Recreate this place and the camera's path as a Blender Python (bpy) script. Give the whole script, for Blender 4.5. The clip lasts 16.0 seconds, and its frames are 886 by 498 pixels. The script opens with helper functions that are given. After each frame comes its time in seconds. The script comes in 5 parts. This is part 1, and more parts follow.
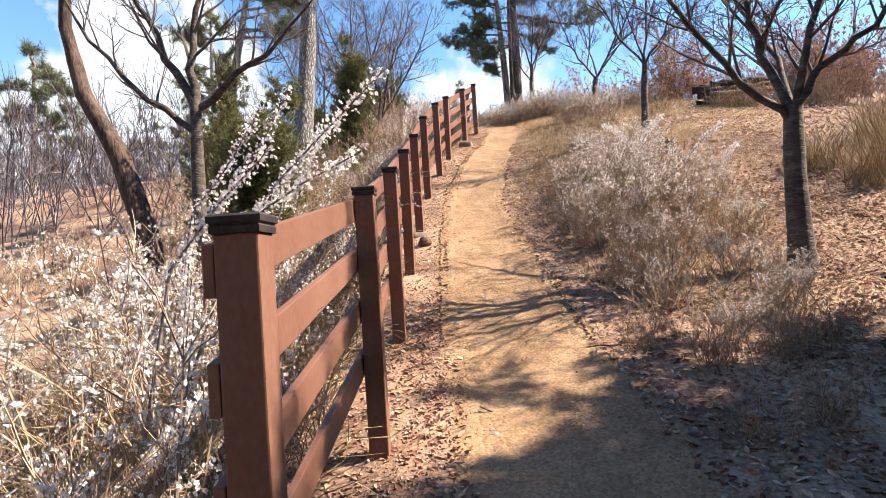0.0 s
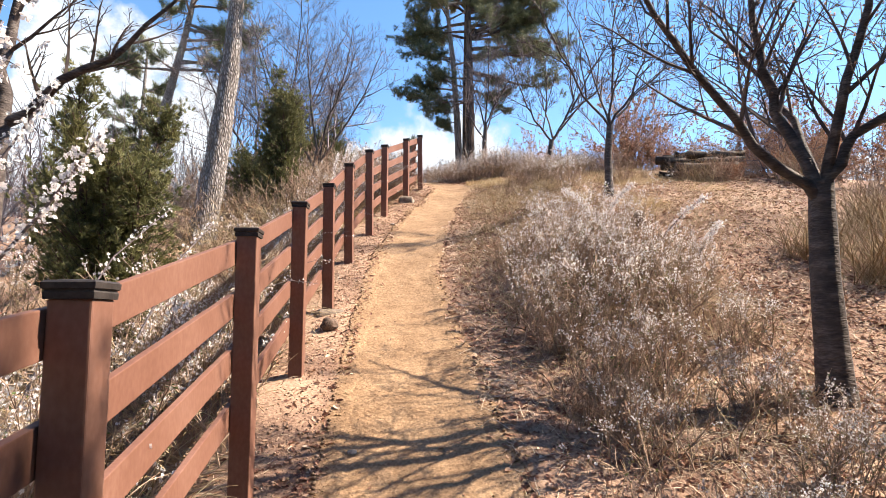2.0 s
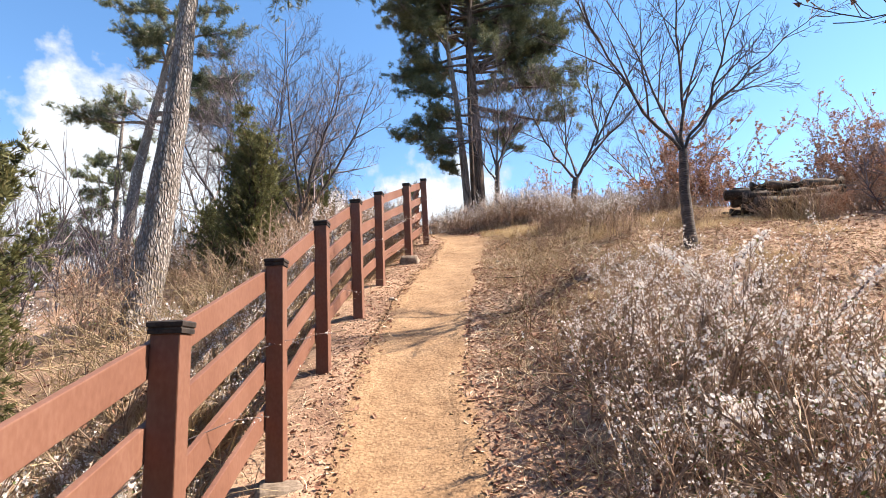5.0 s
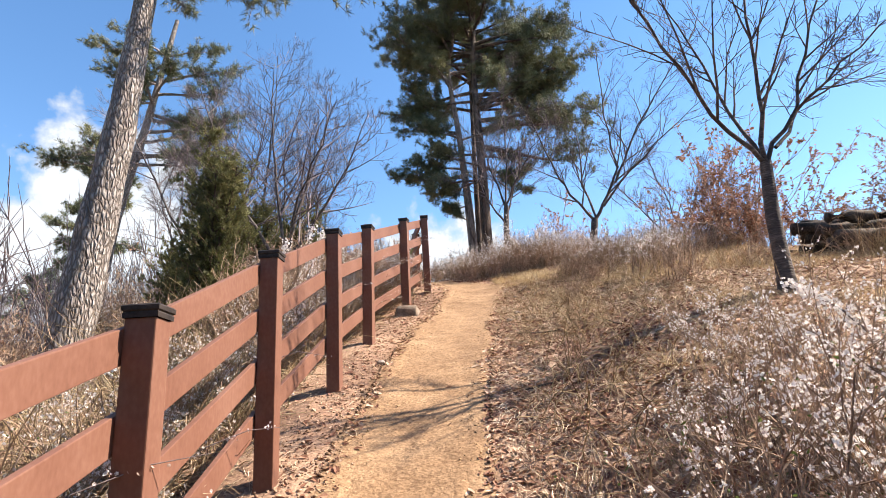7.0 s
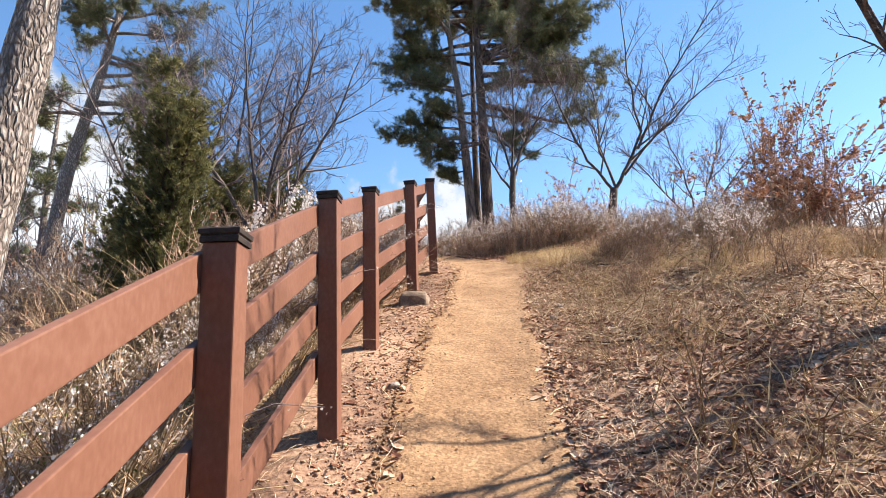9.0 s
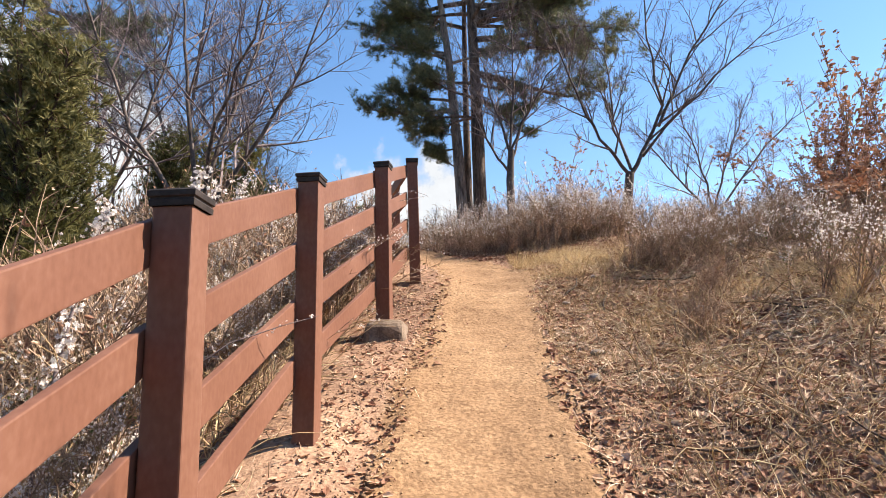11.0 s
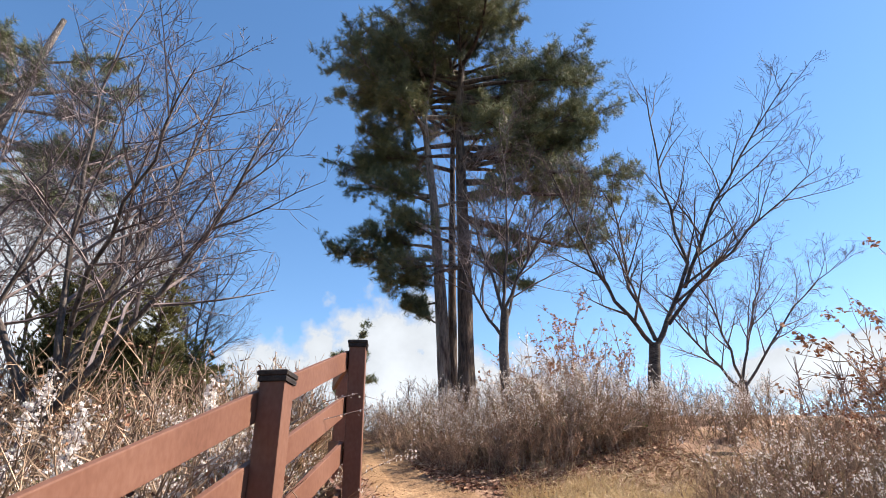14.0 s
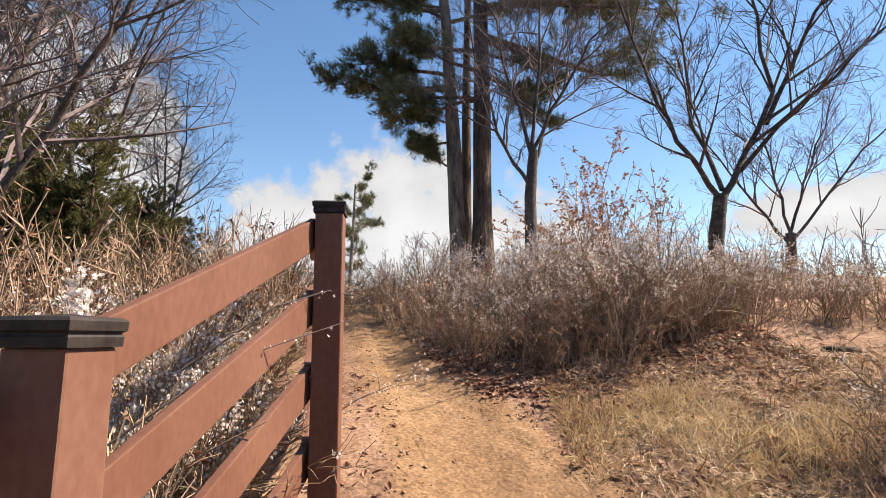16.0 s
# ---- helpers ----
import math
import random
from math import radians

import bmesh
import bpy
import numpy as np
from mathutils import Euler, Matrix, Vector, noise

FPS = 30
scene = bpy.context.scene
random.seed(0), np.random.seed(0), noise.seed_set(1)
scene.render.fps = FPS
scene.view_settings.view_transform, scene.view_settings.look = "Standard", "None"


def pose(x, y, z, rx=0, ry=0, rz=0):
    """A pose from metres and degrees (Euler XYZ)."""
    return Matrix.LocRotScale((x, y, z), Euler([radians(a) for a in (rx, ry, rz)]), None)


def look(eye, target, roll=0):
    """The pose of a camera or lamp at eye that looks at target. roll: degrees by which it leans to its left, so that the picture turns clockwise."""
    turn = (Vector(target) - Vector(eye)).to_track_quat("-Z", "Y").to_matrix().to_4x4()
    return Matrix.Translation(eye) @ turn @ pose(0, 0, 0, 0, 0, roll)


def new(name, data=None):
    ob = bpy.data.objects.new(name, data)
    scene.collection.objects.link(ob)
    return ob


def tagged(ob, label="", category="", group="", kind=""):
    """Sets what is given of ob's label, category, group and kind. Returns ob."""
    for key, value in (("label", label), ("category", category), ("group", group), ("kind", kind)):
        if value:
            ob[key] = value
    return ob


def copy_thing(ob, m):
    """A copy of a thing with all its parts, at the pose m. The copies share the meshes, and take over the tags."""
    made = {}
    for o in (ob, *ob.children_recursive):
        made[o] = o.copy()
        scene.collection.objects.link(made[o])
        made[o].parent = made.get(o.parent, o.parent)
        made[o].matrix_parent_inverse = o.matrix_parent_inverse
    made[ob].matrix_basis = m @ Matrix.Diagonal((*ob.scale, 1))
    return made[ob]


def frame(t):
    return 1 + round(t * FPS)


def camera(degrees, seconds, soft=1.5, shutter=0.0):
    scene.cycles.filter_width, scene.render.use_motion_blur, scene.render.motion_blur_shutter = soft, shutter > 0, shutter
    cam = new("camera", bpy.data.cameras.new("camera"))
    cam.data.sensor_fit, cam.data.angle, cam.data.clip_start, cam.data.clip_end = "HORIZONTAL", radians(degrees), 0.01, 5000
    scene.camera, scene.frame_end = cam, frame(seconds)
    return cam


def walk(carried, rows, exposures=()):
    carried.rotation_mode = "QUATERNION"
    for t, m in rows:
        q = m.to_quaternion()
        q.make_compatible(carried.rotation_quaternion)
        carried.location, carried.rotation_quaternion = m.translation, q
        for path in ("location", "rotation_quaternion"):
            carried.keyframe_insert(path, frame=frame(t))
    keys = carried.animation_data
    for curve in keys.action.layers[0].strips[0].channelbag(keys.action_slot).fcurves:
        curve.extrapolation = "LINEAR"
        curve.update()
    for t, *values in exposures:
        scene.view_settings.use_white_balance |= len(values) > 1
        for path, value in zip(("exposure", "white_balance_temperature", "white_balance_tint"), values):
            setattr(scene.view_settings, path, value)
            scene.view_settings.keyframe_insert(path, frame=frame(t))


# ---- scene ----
cam = camera(75.7, 16.0, soft=0.7)
PATH = [
    (0, (1.139, -5.552, 0.067), (0.837, -3.575, 0.113), -3.4),
    (0.5, (1.147, -5.196, 0.142), (0.891, -3.221, 0.326), -3.3),
    (1, (1.195, -4.838, 0.255), (0.961, -2.865, 0.484), -2.2),
    (1.5, (1.193, -4.41, 0.331), (1.057, -2.428, 0.556), 0.7),
    (2, (1.229, -4.035, 0.383), (1.111, -2.052, 0.614), -0.3),
    (2.5, (1.176, -3.683, 0.461), (1.047, -1.702, 0.703), -1.9),
    (3, (1.131, -3.316, 0.623), (1.005, -1.335, 0.87), -1.4),
    (3.5, (1.096, -2.969, 0.73), (0.95, -0.989, 0.973), -2.5),
    (4, (1.032, -2.567, 0.765), (0.878, -0.589, 1.014), -1.2),
    (4.5, (1.034, -2.199, 0.883), (0.891, -0.222, 1.151), -1.9),
    (5, (0.99, -1.856, 1.025), (0.857, 0.102, 1.413), -2.9),
    (5.2, (0.957, -1.713, 1.034), (0.834, 0.226, 1.509), -2.7),
    (7.3, (0.795, -0.236, 1.393), (0.668, 1.678, 1.96), -3.3),
    (7.5, (0.737, -0.147, 1.484), (0.604, 1.783, 1.99), -2.8),
    (8, (0.571, 0.253, 1.549), (0.455, 2.193, 2.023), -2.8),
    (8.5, (0.494, 0.627, 1.633), (0.42, 2.568, 2.108), -3.4),
    (9, (0.4, 0.935, 1.729), (0.341, 2.882, 2.18), -2.3),
    (9.2, (0.354, 1.11, 1.786), (0.312, 3.065, 2.209), -1.0),
    (11.3, (0.376, 2.565, 2.347), (0.363, 4.534, 2.698), -1.9),
    (11.5, (0.36, 2.662, 2.376), (0.313, 4.639, 2.676), -1.5),
    (12, (0.294, 3.025, 2.527), (0.258, 5.002, 2.831), -0.6),
    (12.5, (0.308, 3.329, 2.693), (0.292, 5.275, 3.151), -1.3),
    (13, (0.299, 3.615, 2.785), (0.285, 5.547, 3.299), -1.8),
    (13.5, (0.393, 3.821, 3.048), (0.42, 5.671, 3.807), -0.8),
    (14, (0.525, 4.106, 3.175), (0.56, 5.922, 4.013), -0.6),
    (14.5, (0.516, 4.458, 3.274), (0.544, 6.34, 3.95), -0.1),
    (15, (0.593, 4.763, 3.339), (0.636, 6.69, 3.87), -0.0),
    (15.5, (0.558, 5.065, 3.483), (0.564, 7.017, 3.92), 0.2),
    (16, (0.469, 5.45, 3.628), (0.478, 7.426, 3.938), 0.0),
]
walk(cam, [(t, look(eye, target, roll)) for t, eye, target, roll in PATH],
     [(0, 1.74, 7000, 11.5), (1, 1.74, 7000, 12), (4, 1.68, 7000, 12.5), (7.5, 1.58, 7000, 13), (11.5, 1.44, 7300, 14), (13, 1.45, 7150, 13.5), (14, 1.29, 7000, 13), (15, 1.22, 7300, 14), (16, 1.17, 7650, 15.5)])

from mathutils.bvhtree import BVHTree

# ---- light ----
world = bpy.data.worlds.new("sky")
scene.world = world
world.use_nodes = True
wn = world.node_tree
SUN_EL, SUN_AZ = radians(46), radians(12)   # azimuth from +x towards +y
sky = wn.nodes.new("ShaderNodeTexSky")
sky.sky_type = "NISHITA"
sky.sun_disc = False
sky.sun_elevation = SUN_EL
sky.sun_rotation = math.pi / 2 - SUN_AZ
sky.air_density, sky.dust_density, sky.ozone_density = 1.0, 0.05, 2.2
bg = wn.nodes["Background"]
bg.inputs["Strength"].default_value = 0.098
deep = wn.nodes.new("ShaderNodeHueSaturation")
deep.inputs["Saturation"].default_value = 1.2
wn.links.new(sky.outputs[0], deep.inputs["Color"])
wn.links.new(deep.outputs[0], bg.inputs["Color"])
sun = new("sun", bpy.data.lights.new("sun", "SUN"))
sun.data.energy, sun.data.angle, sun.data.color = 5.0, radians(0.5), (1.0, 0.92, 0.81)
sdir = Vector((math.cos(SUN_EL) * math.cos(SUN_AZ), math.cos(SUN_EL) * math.sin(SUN_AZ), math.sin(SUN_EL)))
sun.matrix_world = look(sdir * 50, (0, 0, 0))

# ---- materials ----
def mat(name, stops, scale=6.0, rough=0.85, bump=0.2, fine=60.0, island=0.0, per_object=0.0, stretch=(1, 1, 1), translucent=0.0, spec=0.25, dist=0.01):
    """A procedural surface: colour from two scales of noise through a ramp, with bump; island and per_object shift the ramp."""
    m = bpy.data.materials.new(name)
    m.use_nodes = True
    nt = m.node_tree
    n, link = nt.nodes, nt.links.new
    b = n["Principled BSDF"]
    b.inputs["Roughness"].default_value = rough
    b.inputs["Specular IOR Level"].default_value = spec
    tc, mp = n.new("ShaderNodeTexCoord"), n.new("ShaderNodeMapping")
    mp.inputs["Scale"].default_value = stretch
    link(tc.outputs["Object"], mp.inputs["Vector"])
    n1, n2 = n.new("ShaderNodeTexNoise"), n.new("ShaderNodeTexNoise")
    n1.inputs["Scale"].default_value, n1.inputs["Detail"].default_value = scale, 4
    n2.inputs["Scale"].default_value, n2.inputs["Detail"].default_value = fine, 3
    for q in (n1, n2):
        link(mp.outputs[0], q.inputs["Vector"])
    add = n.new("ShaderNodeMath"); add.operation = "MULTIPLY_ADD"
    add.inputs[1].default_value = 0.6
    link(n2.outputs["Fac"], add.inputs[0])
    half = n.new("ShaderNodeMath"); half.operation = "MULTIPLY_ADD"
    half.inputs[1].default_value, half.inputs[2].default_value = 0.9, -0.25
    link(n1.outputs["Fac"], half.inputs[0])
    link(half.outputs[0], add.inputs[2])
    far = n.new("ShaderNodeMath"); far.operation = "MULTIPLY_ADD"
    far.inputs[1].default_value, far.inputs[2].default_value = 1.8, -0.4
    link(add.outputs[0], far.inputs[0])
    out = far.outputs[0]
    for amount, node, sock in ((island, "ShaderNodeNewGeometry", "Random Per Island"), (per_object, "ShaderNodeObjectInfo", "Random")):
        if amount:
            src, mix = n.new(node), n.new("ShaderNodeMath")
            mix.operation = "MULTIPLY_ADD"
            mix.inputs[1].default_value = amount
            off = n.new("ShaderNodeMath"); off.operation = "ADD"; off.inputs[1].default_value = -amount / 2
            link(out, off.inputs[0]); link(src.outputs[sock], mix.inputs[0]); link(off.outputs[0], mix.inputs[2])
            out = mix.outputs[0]
    ramp = n.new("ShaderNodeValToRGB")
    el = ramp.color_ramp.elements
    for i, (p, c) in enumerate(stops):
        e = el[i] if i < 2 else el.new(p)
        e.position, e.color = p, (*c, 1)
    link(out, ramp.inputs[0])
    link(ramp.outputs[0], b.inputs["Base Color"])
    if bump:
        bp = n.new("ShaderNodeBump")
        bp.inputs["Strength"].default_value, bp.inputs["Distance"].default_value = bump, dist
        link(add.outputs[0], bp.inputs["Height"]); link(bp.outputs[0], b.inputs["Normal"])
    if translucent:
        t, mx = n.new("ShaderNodeBsdfTranslucent"), n.new("ShaderNodeMixShader")
        mx.inputs[0].default_value = translucent
        link(ramp.outputs[0], t.inputs[0]); link(b.outputs[0], mx.inputs[1]); link(t.outputs[0], mx.inputs[2])
        link(mx.outputs[0], n["Material Output"].inputs["Surface"])
    return m

# brown soil, its tones darkened for the small shadows between litter leaves
M_GROUND = mat("litter_soil", [(0.05, (0.0762, 0.0419, 0.0286)), (0.35, (0.19, 0.112, 0.0762)), (0.62, (0.315, 0.198, 0.133)), (0.95, (0.438, 0.309, 0.209))], 1.3, 0.95, 0.55, 45, dist=0.025)
def trodden_mix(m):
    """Lets bare sand show through the litter where feet have worn it, with a ragged, gradual edge."""
    nt = m.node_tree
    n, link = nt.nodes, nt.links.new
    b = n["Principled BSDF"]
    at, tc = n.new("ShaderNodeAttribute"), n.new("ShaderNodeTexCoord")
    at.attribute_name = "trodden"
    big, fine, tone = n.new("ShaderNodeTexNoise"), n.new("ShaderNodeTexNoise"), n.new("ShaderNodeTexNoise")
    for q, sc, de in ((big, 4.0, 5), (fine, 42.0, 3), (tone, 2.2, 6)):
        q.inputs["Scale"].default_value, q.inputs["Detail"].default_value = sc, de
        link(tc.outputs["Object"], q.inputs["Vector"])
    tone.inputs["Roughness"].default_value = 0.75
    su = n.new("ShaderNodeMath"); su.operation = "ADD"
    link(big.outputs["Fac"], su.inputs[0]); link(fine.outputs["Fac"], su.inputs[1])
    ma = n.new("ShaderNodeMath"); ma.operation = "MULTIPLY_ADD"; ma.inputs[1].default_value = 2.2
    link(at.outputs["Fac"], ma.inputs[0]); link(su.outputs[0], ma.inputs[2])
    mr = n.new("ShaderNodeMapRange"); mr.inputs["From Min"].default_value, mr.inputs["From Max"].default_value = 1.75, 2.35
    link(ma.outputs[0], mr.inputs["Value"])
    ramp = n.new("ShaderNodeValToRGB")
    el = ramp.color_ramp.elements
    el[0].position, el[0].color = 0.3, (0.205, 0.124, 0.07, 1)
    el[1].position, el[1].color = 0.72, (0.365, 0.246, 0.15, 1)
    mid = el.new(0.5); mid.color = (0.28, 0.178, 0.104, 1)
    link(tone.outputs["Fac"], ramp.inputs[0])
    grain, gr = n.new("ShaderNodeTexVoronoi"), n.new("ShaderNodeValToRGB")
    grain.inputs["Scale"].default_value = 75.0
    link(tc.outputs["Object"], grain.inputs["Vector"]); link(grain.outputs["Color"], gr.inputs[0])
    gr.color_ramp.elements[0].position, gr.color_ramp.elements[0].color = 0.15, (0.66, 0.62, 0.58, 1)
    gr.color_ramp.elements[1].position, gr.color_ramp.elements[1].color = 0.85, (1.12, 1.1, 1.06, 1)
    speck = n.new("ShaderNodeMix"); speck.data_type, speck.blend_type = "RGBA", "MULTIPLY"
    speck.inputs[0].default_value = 1.0
    link(ramp.outputs[0], speck.inputs[6]); link(gr.outputs[0], speck.inputs[7])
    mix = n.new("ShaderNodeMix"); mix.data_type = "RGBA"
    link(mr.outputs[0], mix.inputs[0]); link(b.inputs["Base Color"].links[0].from_socket, mix.inputs[6]); link(speck.outputs[2], mix.inputs[7])
    link(mix.outputs[2], b.inputs["Base Color"])

trodden_mix(M_GROUND)
M_CLOD = mat("clod_soil", [(0.1, (0.221, 0.14, 0.0765)), (0.9, (0.374, 0.246, 0.136))], 9, 0.95, 0.6, 60)
M_CRUMB = mat("crumbled_soil", [(0.0, (0.162, 0.0935, 0.0638)), (0.6, (0.306, 0.196, 0.132)), (1.0, (0.425, 0.306, 0.221))], 9, 0.95, 0.5, 60, island=0.6)
M_WOOD = mat("red_brown_paint", [(0.0, (0.135, 0.0585, 0.0387)), (0.5, (0.172, 0.0804, 0.0549)), (1.0, (0.212, 0.11, 0.0789))], 2.2, 0.6, 0.06, 60, per_object=0.15, stretch=(1, 1, 0.6), spec=0.25, dist=0.004)
M_CAP = mat("dark_cap", [(0.2, (0.0153, 0.0119, 0.011)), (0.8, (0.0425, 0.034, 0.0306))], 14, 0.6, 0.1, 90, spec=0.3)
# rim crumbs: the shade on the lumps is put into this darker soil colour
M_RIM = mat("shaded_crumbs", [(0.1, (0.1, 0.062, 0.04)), (0.9, (0.27, 0.175, 0.11))], 9, 0.95, 0.5, 60, island=0.5)
M_CONC = mat("concrete", [(0.1, (0.111, 0.0808, 0.0595)), (0.9, (0.264, 0.204, 0.157))], 9, 0.95, 0.5, 70)
M_BARK = mat("cherry_bark", [(0.0, (0.035, 0.027, 0.024)), (0.5, (0.075, 0.057, 0.05)), (1.0, (0.16, 0.13, 0.112))], 9, 0.8, 0.8, 45, stretch=(0.6, 0.6, 2.2), dist=0.02)
M_TWIG = mat("twig_bark", [(0.1, (0.05, 0.038, 0.034)), (0.9, (0.15, 0.115, 0.1))], 8, 0.85, 0.0, 40, island=0.3)
M_BROWNTWIG = mat("brown_twig", [(0.1, (0.16, 0.105, 0.075)), (0.9, (0.46, 0.335, 0.24))], 6, 0.85, 0.0, 30, island=0.6)
M_GREYBARK = mat("grey_bark", [(0.0, (0.045, 0.035, 0.033)), (0.5, (0.095, 0.077, 0.07)), (1.0, (0.18, 0.15, 0.138))], 9, 0.85, 0.8, 45, stretch=(1.2, 1.2, 0.8), dist=0.02)
M_GREYTWIG = mat("grey_twig", [(0.1, (0.085, 0.066, 0.067)), (0.9, (0.235, 0.19, 0.19))], 6, 0.85, 0.0, 30, island=0.5)
M_STRAW = mat("dry_straw", [(0.0, (0.19, 0.114, 0.0632)), (0.5, (0.379, 0.276, 0.158)), (1.0, (0.538, 0.443, 0.285))], 3, 0.8, 0.0, 30, island=0.7, translucent=0.2)
M_PALESTRAW = mat("pale_straw", [(0.0, (0.224, 0.135, 0.0842)), (0.5, (0.439, 0.322, 0.216)), (1.0, (0.692, 0.58, 0.43))], 3, 0.7, 0.0, 30, island=0.8)
M_PALEGRASS = mat("pale_grass", [(0.0, (0.33, 0.225, 0.115)), (0.5, (0.5, 0.37, 0.205)), (1.0, (0.64, 0.52, 0.33))], 2, 0.8, 0.0, 30, island=0.6, translucent=0.3)
M_LEAF = mat("dead_leaf", [(0.0, (0.11, 0.043, 0.028)), (0.4, (0.26, 0.128, 0.082)), (0.75, (0.4, 0.245, 0.16)), (1.0, (0.58, 0.43, 0.315))], 4, 0.75, 0.0, 40, island=0.8, translucent=0.15)
M_RUST = mat("rust_leaf", [(0.0, (0.17, 0.07, 0.042)), (0.5, (0.35, 0.175, 0.105)), (1.0, (0.52, 0.35, 0.25))], 4, 0.7, 0.0, 40, island=0.8, translucent=0.25)
M_PINEBARK = mat("pine_bark", [(0.0, (0.13, 0.11, 0.1)), (0.48, (0.33, 0.295, 0.275)), (0.95, (0.56, 0.52, 0.49))], 7, 0.95, 1.0, 26, stretch=(1.6, 1.6, 0.35), dist=0.05)
def furrowed(m, scale, stretch, dark, depth=0.06):
    """Adds plates parted by dark furrows to a bark."""
    nt = m.node_tree
    n, link = nt.nodes, nt.links.new
    b = n["Principled BSDF"]
    tc, mp, vo, nz = n.new("ShaderNodeTexCoord"), n.new("ShaderNodeMapping"), n.new("ShaderNodeTexVoronoi"), n.new("ShaderNodeTexNoise")
    mp.inputs["Scale"].default_value = stretch
    nz.inputs["Scale"].default_value = 5.0
    warp = n.new("ShaderNodeVectorMath"); warp.operation = "MULTIPLY_ADD"; warp.inputs[1].default_value = (0.05, 0.05, 0.05)
    vo.feature = "DISTANCE_TO_EDGE"; vo.inputs["Scale"].default_value = scale
    link(tc.outputs["Object"], nz.inputs["Vector"]); link(nz.outputs["Color"], warp.inputs[0]); link(tc.outputs["Object"], warp.inputs[2])
    link(warp.outputs[0], mp.inputs["Vector"]); link(mp.outputs[0], vo.inputs["Vector"])
    mr = n.new("ShaderNodeMapRange"); mr.inputs["From Max"].default_value = 0.3
    link(vo.outputs["Distance"], mr.inputs["Value"])
    mix = n.new("ShaderNodeMix"); mix.data_type = "RGBA"
    mix.inputs[6].default_value = (*dark, 1)
    old = b.inputs["Base Color"].links[0].from_socket
    link(mr.outputs[0], mix.inputs[0]); link(old, mix.inputs[7]); link(mix.outputs[2], b.inputs["Base Color"])
    bp = n.new("ShaderNodeBump"); bp.inputs["Strength"].default_value, bp.inputs["Distance"].default_value = 1.0, depth
    link(mr.outputs[0], bp.inputs["Height"]); link(b.inputs["Normal"].links[0].from_socket, bp.inputs["Normal"]); link(bp.outputs[0], b.inputs["Normal"])
    return m

furrowed(M_PINEBARK, 12.0, (2.4, 2.4, 0.8), (0.13, 0.105, 0.09), 0.014)
M_DARKPINE = mat("dark_pine_bark", [(0.2, (0.035, 0.026, 0.023)), (0.8, (0.14, 0.108, 0.09))], 7, 0.95, 1.0, 26, stretch=(1.6, 1.6, 0.35), dist=0.04)
M_GREYPINE = mat("grey_pine_bark", [(0.2, (0.075, 0.062, 0.056)), (0.8, (0.27, 0.235, 0.21))], 7, 0.95, 1.0, 26, stretch=(1.6, 1.6, 0.35), dist=0.04)
M_REDPINE = mat("red_pine_bark", [(0.2, (0.045, 0.029, 0.024)), (0.8, (0.13, 0.085, 0.065))], 7, 0.95, 0.8, 26, stretch=(1.4, 1.4, 0.5), dist=0.03)
# needle greens lifted and cooled, so the colour carries the distance haze
M_NEEDLE = mat("pine_needles", [(0.0, (0.058, 0.074, 0.046)), (0.5, (0.125, 0.143, 0.076)), (1.0, (0.23, 0.215, 0.11))], 0.6, 0.6, 0.0, 3, island=0.5, translucent=0.2)
M_JUNIPER = mat("juniper_sprays", [(0.0, (0.0585, 0.0624, 0.0265)), (0.5, (0.129, 0.129, 0.0499)), (1.0, (0.234, 0.207, 0.0897))], 1.2, 0.65, 0.0, 6, island=0.6, translucent=0.32)
M_BLOSSOM = mat("white_blossom", [(0.0, (0.662, 0.589, 0.57)), (0.5, (0.773, 0.727, 0.699)), (1.0, (0.828, 0.81, 0.782))], 4, 0.6, 0.0, 30, island=0.6, translucent=0.35)
M_LOG = mat("weathered_log", [(0.2, (0.024, 0.0168, 0.0132)), (0.8, (0.108, 0.081, 0.063))], 8, 0.9, 0.6, 50, per_object=0.3)
M_DARKSTONE = mat("dark_stone", [(0.2, (0.06, 0.04, 0.03)), (0.8, (0.17, 0.115, 0.085))], 14, 0.9, 0.5, 80)
M_STONE = mat("stone", [(0.2, (0.16, 0.13, 0.11)), (0.8, (0.36, 0.31, 0.27))], 14, 0.9, 0.4, 80, per_object=0.2)
M_GREENLEAF = mat("green_leaf", [(0.1, (0.05, 0.075, 0.02)), (0.9, (0.16, 0.2, 0.06))], 4, 0.6, 0.0, 30, island=0.5, translucent=0.3)

